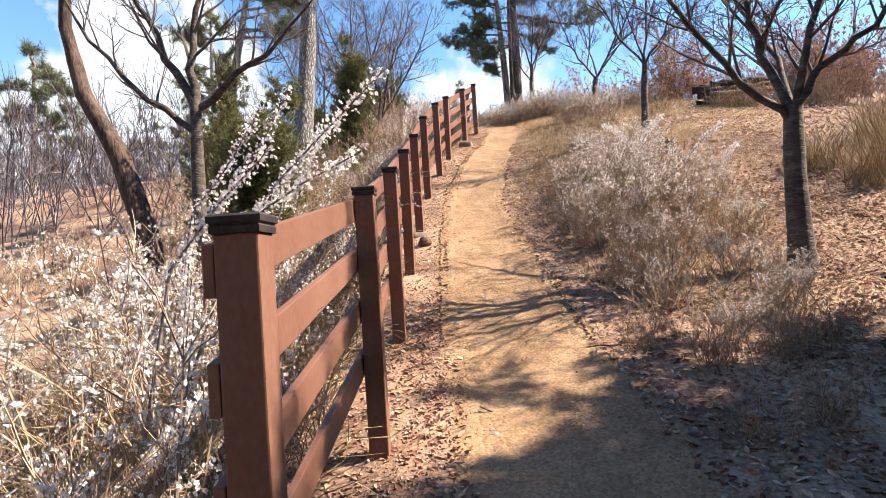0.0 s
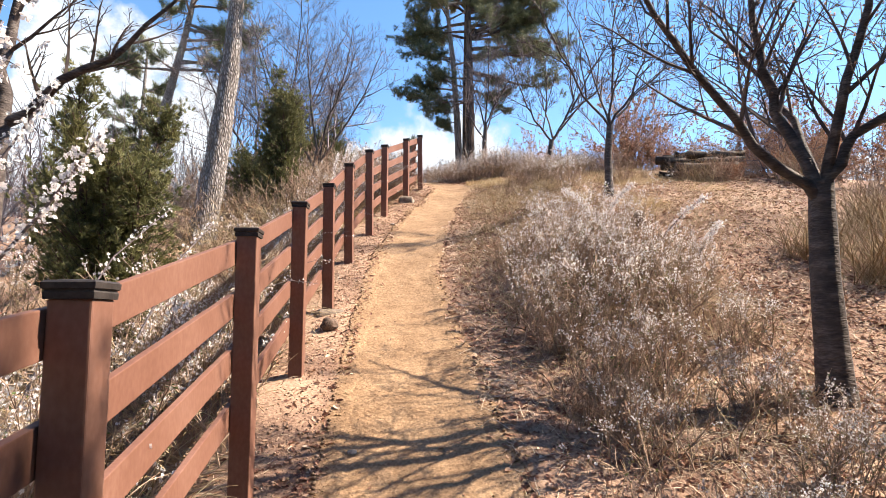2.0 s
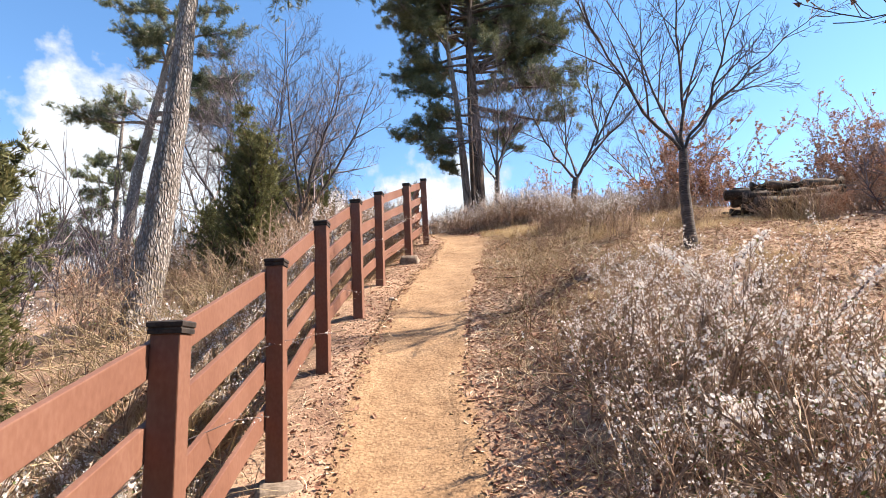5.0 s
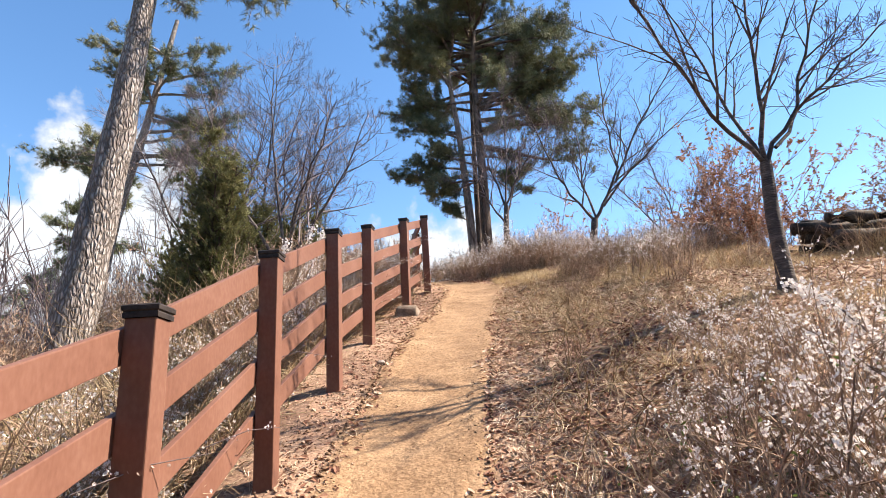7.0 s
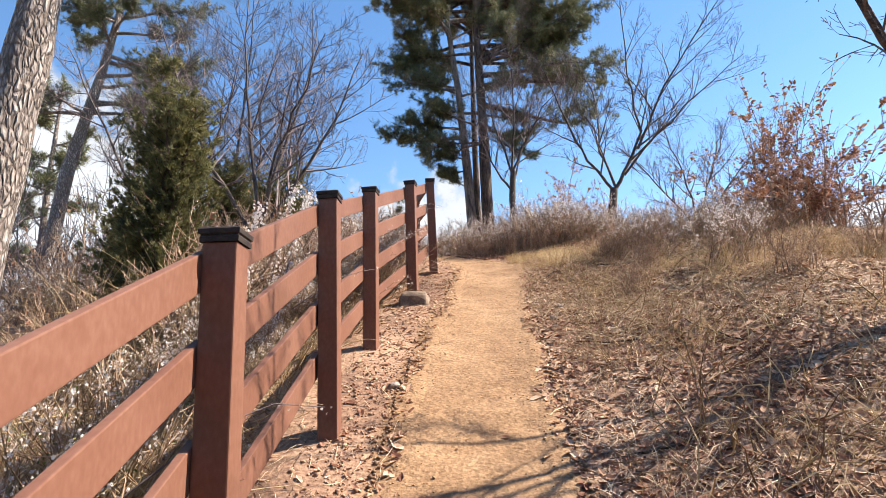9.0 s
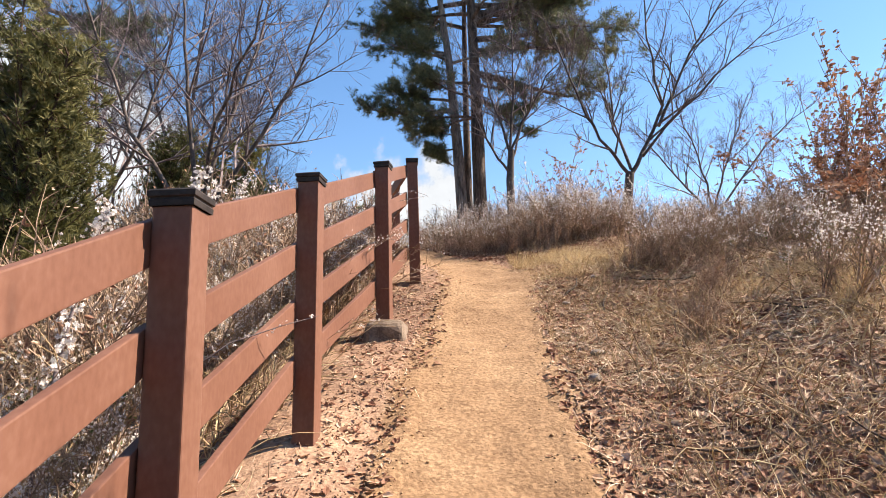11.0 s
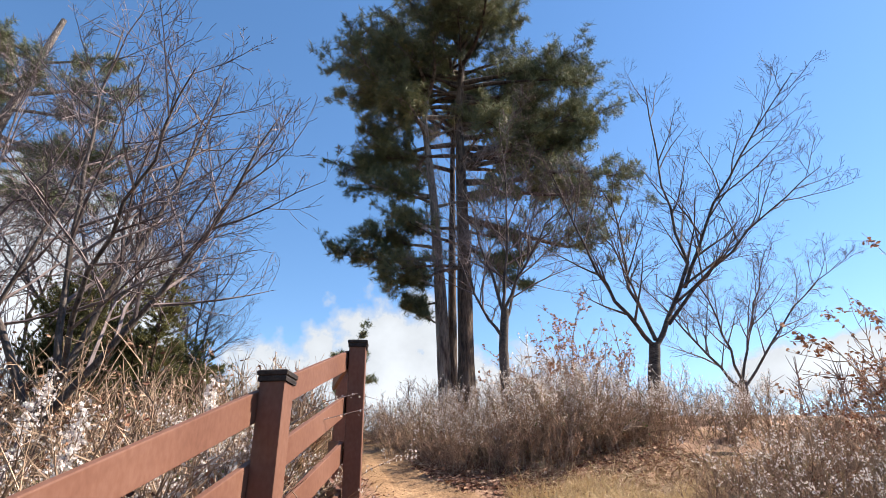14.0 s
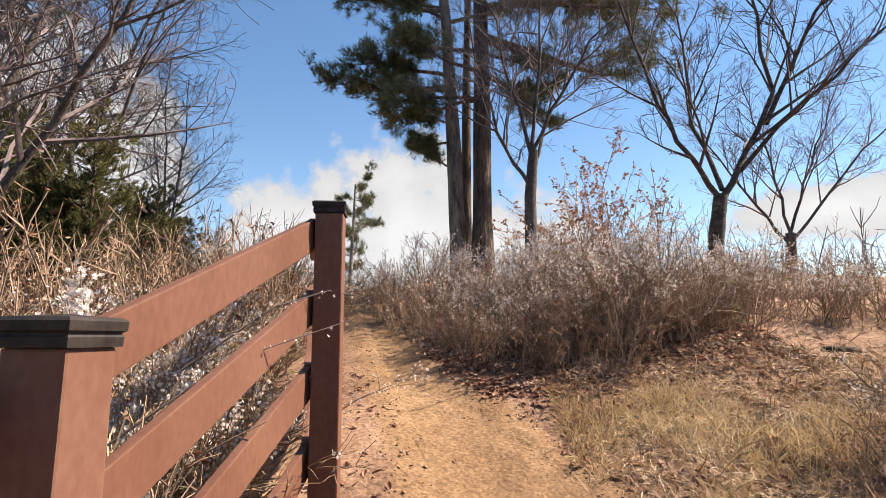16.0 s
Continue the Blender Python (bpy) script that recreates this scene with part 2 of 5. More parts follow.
# ---- mesh tools ----
class Geo:
    """Collects tubes and scattered pieces, and makes them one mesh."""
    def __init__(self):
        self.tubes, self.v, self.t, self.n = {}, [], [], 0

    def tube(self, pts, radii, sides=5):
        self.tubes.setdefault((len(pts), sides), []).append((pts, radii))

    def raw(self, v, t):
        v = np.asarray(v, float).reshape(-1, 3)
        self.v.append(v); self.t.append(np.asarray(t, int).reshape(-1, 3) + self.n)
        self.n += len(v)

    def box(self, m, sx, sy, sz):
        v = np.array([(x, y, z) for x in (-.5, .5) for y in (-.5, .5) for z in (-.5, .5)]) * (sx, sy, sz)
        v = v @ np.array(m.to_3x3()).T + np.array(m.translation)
        self.raw(v, [(0, 1, 3), (0, 3, 2), (4, 6, 7), (4, 7, 5), (0, 4, 5), (0, 5, 1), (2, 3, 7), (2, 7, 6), (0, 2, 6), (0, 6, 4), (1, 5, 7), (1, 7, 3)])

    def scatter(self, template, pos, rot, scale):
        """template (V, T); pos (n,3); rot (n,3,3); scale (n,)"""
        V, T = template
        pos, scale = np.asarray(pos, float), np.asarray(scale, float)
        if not len(pos):
            return
        v = np.einsum("nij,kj->nki", rot, V) * scale[:, None, None] + pos[:, None, :]
        t = T[None] + (np.arange(len(pos)) * len(V))[:, None, None]
        self.raw(v.reshape(-1, 3), t.reshape(-1, 3))

    def mesh(self, name, material, smooth=True):
        for (k, s), items in self.tubes.items():
            P = np.array([i[0] for i in items], float)
            R = np.array([i[1] for i in items], float)
            d = np.gradient(P, axis=1)
            d /= np.linalg.norm(d, axis=2, keepdims=True) + 1e-9
            ref = np.where(np.abs(d[:, :1, 2:3]) > 0.8, [[[1.0, 0, 0]]], [[[0, 0, 1.0]]])
            u = np.cross(d, np.broadcast_to(ref, d.shape)); u /= np.linalg.norm(u, axis=2, keepdims=True) + 1e-9
            w = np.cross(d, u)
            a = np.arange(s) * 2 * math.pi / s
            ring = P[:, :, None] + R[:, :, None, None] * (np.cos(a)[:, None] * u[:, :, None] + np.sin(a)[:, None] * w[:, :, None])
            i, j = np.meshgrid(np.arange(k - 1), np.arange(s), indexing="ij")
            p, q = i * s + j, i * s + (j + 1) % s
            one = np.stack([np.stack([p, q, q + s], -1), np.stack([p, q + s, p + s], -1)], 2).reshape(-1, 3)
            t = one[None] + (np.arange(len(P)) * k * s)[:, None, None]
            self.raw(ring.reshape(-1, 3), t.reshape(-1, 3))
        self.tubes = {}
        V, T = np.concatenate(self.v), np.concatenate(self.t)
        me = bpy.data.meshes.new(name)
        me.vertices.add(len(V)); me.vertices.foreach_set("co", V.ravel())
        me.loops.add(T.size); me.loops.foreach_set("vertex_index", T.ravel())
        me.polygons.add(len(T)); me.polygons.foreach_set("loop_start", np.arange(len(T)) * 3)
        me.polygons.foreach_set("use_smooth", np.full(len(T), smooth))
        me.update(calc_edges=True); me.validate()
        me.materials.append(material)
        return me

def part(name, me, parent=None, label="", kind=""):
    ob = new(name, me)
    if parent is not None:
        ob.parent = parent
    return tagged(ob, label, kind="stuff" if name in ("bloom", "foliage", "bud_growth") else kind)

def rots(rng, n, tilt=math.pi):
    """Random turns: about z at will, tilted up to tilt."""
    a, b, c = rng.uniform(0, 2 * math.pi, n), rng.uniform(-tilt, tilt, n), rng.uniform(-tilt, tilt, n)
    ca, sa, cb, sb, cc, sc = np.cos(a), np.sin(a), np.cos(b), np.sin(b), np.cos(c), np.sin(c)
    o, l = np.zeros(n), np.ones(n)
    rz = np.stack([ca, -sa, o, sa, ca, o, o, o, l], -1).reshape(n, 3, 3)
    rx = np.stack([l, o, o, o, cb, -sb, o, sb, cb], -1).reshape(n, 3, 3)
    ry = np.stack([cc, o, sc, o, l, o, -sc, o, cc], -1).reshape(n, 3, 3)
    return rz @ rx @ ry

def along(d):
    """Turns that carry z to each direction d."""
    d = d / (np.linalg.norm(d, axis=1, keepdims=True) + 1e-9)
    ref = np.where(np.abs(d[:, 2:3]) > 0.9, [[1.0, 0, 0]], [[0, 0, 1.0]])
    u = np.cross(ref, d); u /= np.linalg.norm(u, axis=1, keepdims=True)
    return np.stack([u, np.cross(d, u), d], -1)

def value_noise(x, y, seed=0):
    x, y = np.asarray(x, float), np.asarray(y, float)
    xi, yi = np.floor(x).astype(np.int64), np.floor(y).astype(np.int64)
    fx, fy = x - xi, y - yi
    fx, fy = fx * fx * (3 - 2 * fx), fy * fy * (3 - 2 * fy)
    def h(a, b):
        k = (a * 374761393 + b * 668265263 + seed * 974711) & 0x7FFFFFFF
        k = ((k ^ (k >> 13)) * 1274126177) & 0x7FFFFFFF
        return ((k ^ (k >> 16)) & 0xFFFF) / 65535.0
    return (h(xi, yi) * (1 - fx) + h(xi + 1, yi) * fx) * (1 - fy) + (h(xi, yi + 1) * (1 - fx) + h(xi + 1, yi + 1) * fx) * fy

def fbm(x, y, seed=0, octaves=3):
    return sum(value_noise(np.asarray(x) * 2 ** k, np.asarray(y) * 2 ** k, seed + k) / 2 ** (k + 1) for k in range(octaves)) * 2 - 1

def smooth(t):
    t = np.clip(t, 0, 1)
    return t * t * (3 - 2 * t)

# ---- the lie of the land ----
FENCE = [(0.53, -4.4, 0.195, 1.34), (0.338, -2.795, 0.465, 1.30), (0.128, -1.355, 0.805, 1.28), (-0.037, -0.045, 1.200, 1.20), (-0.182, 1.285, 1.648, 1.19), (-0.262, 2.485, 2.170, 1.15), (-0.267, 3.755, 2.710, 1.15), (-0.242, 4.945, 3.145, 1.13), (-0.057, 6.255, 3.658, 1.11), (0.078, 7.445, 4.105, 1.11)]
FY = [-12, -6.5, -4.2, -2.74, -1.3, 0, 1.35, 2.55, 3.81, 5.0, 6.3, 7.5, 9.5, 11, 13, 16, 24, 34, 60, 120, 400, 3000]
FZ = [-2.6, -1.6, -1.13, -0.84, -0.476, 0, 0.463, 1.03, 1.56, 2.02, 2.5, 2.99, 3.6, 3.95, 4.3, 4.6, 4.7, 4.0, -3, -16, -40, -60]
PY = [-12, -7, -5, -3.5, -2.2, -1.0, 0.3, 1.1, 2.2, 2.9, 4.3, 5.5, 6.5, 7.1, 7.7, 8.4, 9.4, 10.6, 12, 14]
PL = [1.2, 1.05, 0.95, 0.82, 0.69, 0.42, 0.25, 0.15, 0.06, 0.02, 0.05, 0.14, 0.28, 0.34, 0.36, 0.2, -0.1, -0.33, -0.8, -1.8]
PR = [2.6, 2.35, 2.15, 1.9, 1.69, 1.42, 1.17, 0.97, 0.8, 0.8, 0.87, 0.97, 1.07, 1.14, 1.15, 0.82, 0.34, 0.02, -0.45, -1.4]

def land(x, y):
    """Height of the ground without its fine relief."""
    x, y = np.asarray(x, float), np.asarray(y, float)
    z = np.interp(y, FY, FZ)
    xf = np.interp(y, [p[1] for p in FENCE], [p[0] for p in FENCE])
    bank = np.interp(y, [-2, 0, 3, 5, 7.2, 8.3, 9.5, 12, 16], [0, 0.05, 0.42, 0.42, 0.3, 0.17, 0.17, 0.2, 0.1])
    r = np.interp(y, PY, PR)
    z = z + bank * smooth((x - r) / 2.0)
    z = z - 0.09 * np.clip(x - 6, 0, 14) - 0.3 * np.clip(x - 20, 0, 120)
    d = np.clip(xf - 0.1 - x, 0, None)
    z = z - 0.12 * np.clip(d, 0, 5) - 0.02 * np.clip(d - 5, 0, 30) - 0.2 * np.clip(d - 35, 0, 150)
    return z + 0.05 * fbm(x * 0.6, y * 0.6, 3) * smooth(np.abs(x - r) / 2)

def on_path(x, y):
    """1 well inside the trodden path, 0 off it, with a ragged edge."""
    x, y = np.asarray(x, float), np.asarray(y, float)
    wob = 0.09 * fbm(x * 2.6, y * 2.6, 7) + 0.05 * fbm(x * 12, y * 12, 9)
    l, r = np.interp(y, PY, PL), np.interp(y, PY, PR)
    return smooth((np.minimum(x - l, r - x) + wob + 0.03) / 0.1) * (y < 12.5)

def ground_z(x, y):
    near = smooth((30 - np.hypot(x, np.asarray(y) - 3)) / 20)
    micro = (0.035 * fbm(np.asarray(x) * 2.2, np.asarray(y) * 2.2, 11) + 0.02 * fbm(np.asarray(x) * 8, np.asarray(y) * 8, 12)) * near
    inside = on_path(x, y)
    deep = smooth((np.minimum(x - np.interp(y, PY, PL), np.interp(y, PY, PR) - x) - 0.06) / 0.2) * (np.asarray(y) < 12.3)
    return land(x, y) + micro * (1 - inside) - 0.07 * deep

def trodden(me, X, Y):
    """How worn the ground is at each vertex, by its distance from the path's edges."""
    d = np.minimum(X - np.interp(Y, PY, PL), np.interp(Y, PY, PR) - X) - 3.0 * np.clip(Y - 11.5, 0, 10)
    at = me.attributes.new("trodden", "FLOAT", "POINT")
    fork = 0.36 * smooth(1.25 - np.hypot((X - 1.5) / 1.0, (Y - 8.05 - 0.25 * (X - 1.5)) / 0.5))
    at.data.foreach_set("value", np.maximum(smooth((d + 0.22) / 0.34), fork).ravel())
    return me

def axis(a, b, step, far, growth=1.16):
    mid = list(np.arange(a, b + step / 2, step))
    lo, hi, s = [], [], step
    while (hi[-1] if hi else b) < far:
        s *= growth
        hi.append((hi[-1] if hi else b) + s); lo.append((lo[-1] if lo else a) - s)
    return np.array(lo[::-1] + mid + hi)

def grid_mesh(name, X, Y, Z, material):
    g = Geo()
    ny, nx = X.shape
    i, j = np.meshgrid(np.arange(ny - 1), np.arange(nx - 1), indexing="ij")
    p = i * nx + j
    g.raw(np.stack([X, Y, Z], -1).reshape(-1, 3), np.stack([np.stack([p, p + 1, p + nx + 1], -1), np.stack([p, p + nx + 1, p + nx], -1)], 2).reshape(-1, 3))
    return g.mesh(name, material)

gx, gy = np.meshgrid(axis(-2.5, 5.0, 0.06, 2600), axis(-7, 12.5, 0.06, 2600))
ground = new("ground", trodden(grid_mesh("ground", gx, gy, ground_z(gx, gy), M_GROUND), gx, gy))
tagged(ground, "hillside ground of brown soil and leaf litter", "ground", kind="structure")

u, v = np.meshgrid(np.linspace(-0.12, 1.12, 40), np.arange(-9, 12.4, 0.03))
pxx = np.interp(v, PY, PL) + u * (np.interp(v, PY, PR) - np.interp(v, PY, PL))
pz = land(pxx, v) + 0.014 * fbm(pxx * 6, v * 8, 21) + 0.006 * fbm(pxx * 18, v * 24, 22) + 0.03 * (on_path(pxx, v) - 1) - 0.022 * np.sin(np.clip(u, 0, 1) * math.pi)
pz = pz - 0.05 * (on_path(pxx, v) < 0.1)
path = new("path", trodden(grid_mesh("path", pxx, v, pz, M_GROUND), pxx, v))
tagged(path, "trodden footpath of tan sandy soil climbing the hill", "path", kind="structure")

TREES = [BVHTree.FromPolygons([q.co for q in ob.data.vertices], [tuple(f.vertices) for f in ob.data.polygons]) for ob in (ground, path)]
def surface_z(xs, ys):
    """The height at which a small thing rests on the ground or on the path's sheet, whichever is higher."""
    out = []
    for x, y in zip(xs, ys):
        hits = [t.ray_cast(Vector((x, y, 40)), Vector((0, 0, -1)))[0] for t in TREES]
        out.append(max(h.z for h in hits if h is not None))
    return np.array(out)

def lie(rng, xs, ys, tilt):
    """Random turns that lay flat things on the slope."""
    e = 0.04
    slope = np.stack([(land(xs - e, ys) - land(xs + e, ys)) / (2 * e), (land(xs, ys - e) - land(xs, ys + e)) / (2 * e), np.ones(len(xs))], -1)
    return along(slope) @ rots(rng, len(xs), tilt)

# ---- plants: growing ----
def bend(rng, p, d, length, n, wobble, up):
    """A polyline of n points from p towards d."""
    pts, q, d = [p], p, d / np.linalg.norm(d)
    for _ in range(n - 1):
        d = d + rng.normal(0, wobble, 3) + (0, 0, up)
        d = d / np.linalg.norm(d)
        q = q + d * length / (n - 1)
        pts.append(q)
    return pts

def sprout(g, rng, pts, r0, r1, depth, count, ratio, spread=0.8, up=0.08, wobble=0.12, sides=5, tips=None, start=0.25):
    """Adds a limb and its side branches, and notes the ends of the last ones."""
    pts = [np.asarray(p, float) for p in pts]
    n = len(pts)
    g.tube(pts, np.linspace(r0, r1, n), max(3, sides))
    if depth == 0:
        if tips is not None:
            tips += [(pts[-1], pts[-1] - pts[-2]), (pts[n // 2], pts[n // 2] - pts[n // 2 - 1])]
        return
    total = sum(np.linalg.norm(b - a) for a, b in zip(pts, pts[1:]))
    k = max(2, int(count * rng.uniform(0.8, 1.2)))
    for i in range(k):
        f = (start + (1 - start) * (i + rng.uniform(0, 1)) / k) * (n - 1)
        a = min(int(f), n - 2)
        p, d = pts[a] + (f - a) * (pts[a + 1] - pts[a]), pts[a + 1] - pts[a]
        d = d / np.linalg.norm(d)
        side = rng.normal(0, 1, 3); side -= side.dot(d) * d; side /= np.linalg.norm(side) + 1e-9
        way = d * (1 - spread * 0.45) + side * spread + (0, 0, up)
        length = total * ratio * (1.15 - 0.6 * f / (n - 1)) * rng.uniform(0.6, 1.2)
        rr = (r0 + (r1 - r0) * f / (n - 1)) * 0.6
        sprout(g, rng, bend(rng, p, way, length, 5, wobble, up), rr, max(rr * 0.3, 0.0022), depth - 1, count * 0.8, ratio, spread, up, wobble, sides - 1, tips, 0.2)

def thing(name, x, y, label, category, group="", z=None, kind=""):
    ob = new(name)
    ob.location = (x, y, float(ground_z(x, y)) if z is None else z)
    return tagged(ob, label, category, group, kind)

def bare_tree(label, base, trunk, limbs, seed, r=0.09, depth=3, count=6, ratio=0.42, spread=0.75, twig=M_TWIG, bark=M_BARK, buds=0, group="bare trees", name="bare_tree", thin=0.62):
    """A leafless tree: trunk and limbs as polylines, relative to its base; side branches grow from them."""
    rng = np.random.default_rng(seed)
    bark = M_GREYBARK if twig is M_GREYTWIG else bark
    z = float(ground_z(*base))
    top = thing(name, base[0], base[1], label, "tree", group)
    g, tw, tips = Geo(), Geo(), []
    o = np.array((base[0], base[1], z))
    pts = [np.array(p) - o for p in trunk]
    pts[0] = np.array((pts[0][0], pts[0][1], -0.12))
    fine = []
    for a, b in zip(pts, pts[1:]):
        fine += [a + (b - a) * f for f in np.linspace(0, 1, 5)[:-1]]
    fine.append(pts[-1])
    rr = np.linspace(r, r * 0.72, len(fine)); rr[0] *= 1.35; rr[1] *= 1.12
    g.tube(fine, rr * rng.uniform(0.96, 1.04, len(rr)), 10)
    for limb, lr in limbs:
        lp = [np.array(p) - o for p in limb]
        dense = [lp[0] + (0, 0, 0)]
        for a, b in zip(lp, lp[1:]):
            for f in (0.34, 0.67, 1.0):
                dense.append(a + (b - a) * f + rng.normal(0, 0.018, 3))
        lg = Geo()
        lg.tube(dense, np.linspace(lr * thin, lr * thin * 0.2, len(dense)), 7)
        part("limb", lg.mesh("limb", bark), top)
        total = sum(np.linalg.norm(b - a) for a, b in zip(dense, dense[1:]))
        n = len(dense)
        k = int(count * 1.9)
        for i in range(k):
            f = (0.18 + 0.8 * (i + rng.uniform(0, 1)) / k) * (n - 1)
            a = min(int(f), n - 2)
            p, d = dense[a] + (f - a) * (dense[a + 1] - dense[a]), dense[a + 1] - dense[a]
            d /= np.linalg.norm(d)
            side = rng.normal(0, 1, 3); side -= side.dot(d) * d; side /= np.linalg.norm(side)
            way = d * 0.8 + side * spread + (0, 0, 0.25 if spread < 0.9 else 0.05)
            br = lr * (1 - 0.75 * f / (n - 1)) * 0.55
            sprout(tw, rng, bend(rng, p, way, total * ratio * (1.2 - 0.7 * f / (n - 1)) * rng.uniform(0.6, 1.15), 5, 0.1, 0.06), max(br * 0.8, 0.005), 0.0025, depth - 1, count * 1.15, 0.5, 0.75, 0.07, 0.13, 4, tips)
    part("trunk", g.mesh("trunk", bark), top)
    part("crown", tw.mesh("crown", twig, False), top)
    if buds and tips:
        b = Geo()
        sel = tips[::buds]
        P, D = np.array([t[0] for t in sel]), np.array([t[1] for t in sel])
        b.scatter(BUD, P, along(D), rng.uniform(0.6, 1.3, len(P)))
        part("bud_growth", b.mesh("bud_growth", M_LEAF), top)
    return top

BUD = (np.array([(0, 0, 0.03), (0.008, 0, 0.008), (-0.004, 0.007, 0.008), (-0.004, -0.007, 0.008)]), np.array([(0, 1, 2), (0, 2, 3), (0, 3, 1)]))
def blossom_template():
    V, T = [(0, 0, 0)], []
    for k in range(5):
        a = k * 2 * math.pi / 5
        for r, da, z in ((0.8, -0.5, 0.25), (1.05, 0.0, 0.3), (0.8, 0.5, 0.25)):
            V.append((r * math.cos(a + da), r * math.sin(a + da), z))
        i = 1 + 3 * k
        T += [(0, i, i + 1), (0, i + 1, i + 2)]
    return np.array(V) * 0.0102, np.array(T)
BLOSSOM = blossom_template()
LEAF = (np.array([(-0.5, 0, 0.0), (-0.15, 0.25, 0.14), (-0.1, 0, 0.0), (-0.15, -0.25, 0.1), (0.3, 0.19, 0.1), (0.3, -0.19, 0.15), (0.6, 0, 0.12)]),
        np.array([(0, 2, 1), (0, 3, 2), (1, 2, 4), (2, 3, 5), (2, 6, 4), (2, 5, 6)]))
def tuft_template(rng, n, length, width, cone):
    V, T = [], []
    for k in range(n):
        a, c = rng.uniform(0, 2 * math.pi), rng.uniform(0.15, cone)
        d = np.array((math.sin(c) * math.cos(a), math.sin(c) * math.sin(a), math.cos(c)))
        s = np.cross(d, rng.normal(0, 1, 3)); s /= np.linalg.norm(s)
        b, l = d * 0.01 - (0, 0, rng.uniform(0, length * 0.5)), length * rng.uniform(0.7, 1.1)
        V += [b + s * width, b - s * width, b + d * l]
        T.append((3 * k, 3 * k + 1, 3 * k + 2))
    return np.array(V), np.array(T)
_r = np.random.default_rng(5)
NEEDLES = tuft_template(_r, 13, 0.105, 0.0042, 1.5)
SPRAY = tuft_template(_r, 13, 0.05, 0.0045, 1.15)

def pine(name, label, base, trunk, levels, seed, r=0.16, bark=M_PINEBARK, density=1.0, tuft=1.0, droop=-0.02, group="pines"):
    """levels: (height above the base, azimuth or None, length) of each bough."""
    rng = np.random.default_rng(seed)
    top = thing(name, base[0], base[1], label, "tree", group)
    o = np.array(top.location)
    g, nd = Geo(), Geo()
    pts = [np.array(p) - o for p in trunk]
    pts[0][2] = -0.15
    fine = []
    for a, b in zip(pts, pts[1:]):
        fine += [a + (b - a) * f for f in np.linspace(0, 1, 7)[:-1]]
    fine.append(pts[-1])
    rr = np.linspace(r, r * 0.3, len(fine)) * rng.uniform(0.95, 1.05, len(fine)); rr[0] *= 1.3; rr[1] *= 1.1
    g.tube(fine, rr, 14)
    hs = np.array([p[2] for p in fine])
    P, D = [], []
    for h, az, length in levels:
        p = np.array([np.interp(h, hs, [q[k] for q in fine]) for k in range(3)])
        a = rng.uniform(0, 2 * math.pi) if az is None else az + rng.normal(0, 0.12)
        d = np.array((math.cos(a), math.sin(a), rng.uniform(-0.1, 0.4)))
        limb = bend(rng, p, d, length, 8, 0.1, droop + 0.02)
        nodes = max(3, int(length * 3.4))
        g.tube(limb, np.linspace(0.012 + 0.022 * length, 0.006, 8), 5)
        for i in range(int(9 * density * (0.6 + length))):
            f = min(0.3 + 0.7 * (rng.integers(nodes) + 1) / nodes + rng.normal(0, 0.025), 1.0) * 7
            k = min(int(f), 6)
            q, t = limb[k] + (f - k) * (limb[k + 1] - limb[k]), limb[k + 1] - limb[k]
            t /= np.linalg.norm(t)
            w = t * 0.7 + rng.normal(0, 0.6, 3) * (1, 1, 0.4) + (0, 0, 0.12)
            tw = bend(rng, q, w, length * rng.uniform(0.1, 0.34) + 0.1, 5, 0.15, 0.06)
            g.tube(tw, np.linspace(0.008, 0.004, 5), 3)
            for m in range(int(12 * density)):
                e = rng.uniform(0.42, 1.05) * 4
                b = min(int(e), 3)
                P.append(tw[b] + (e - b) * (tw[b + 1] - tw[b]) + rng.normal(0, 0.045, 3)); D.append(tw[b + 1] - tw[b] + rng.normal(0, 0.06, 3) + (0, 0, 0.03))
    nd.scatter(NEEDLES, P, along(np.array(D)), rng.uniform(0.75, 1.3, len(P)) * tuft)
    part("trunk", g.mesh("trunk", bark), top)
    part("foliage", nd.mesh("foliage", M_NEEDLE, False), top)
    return top

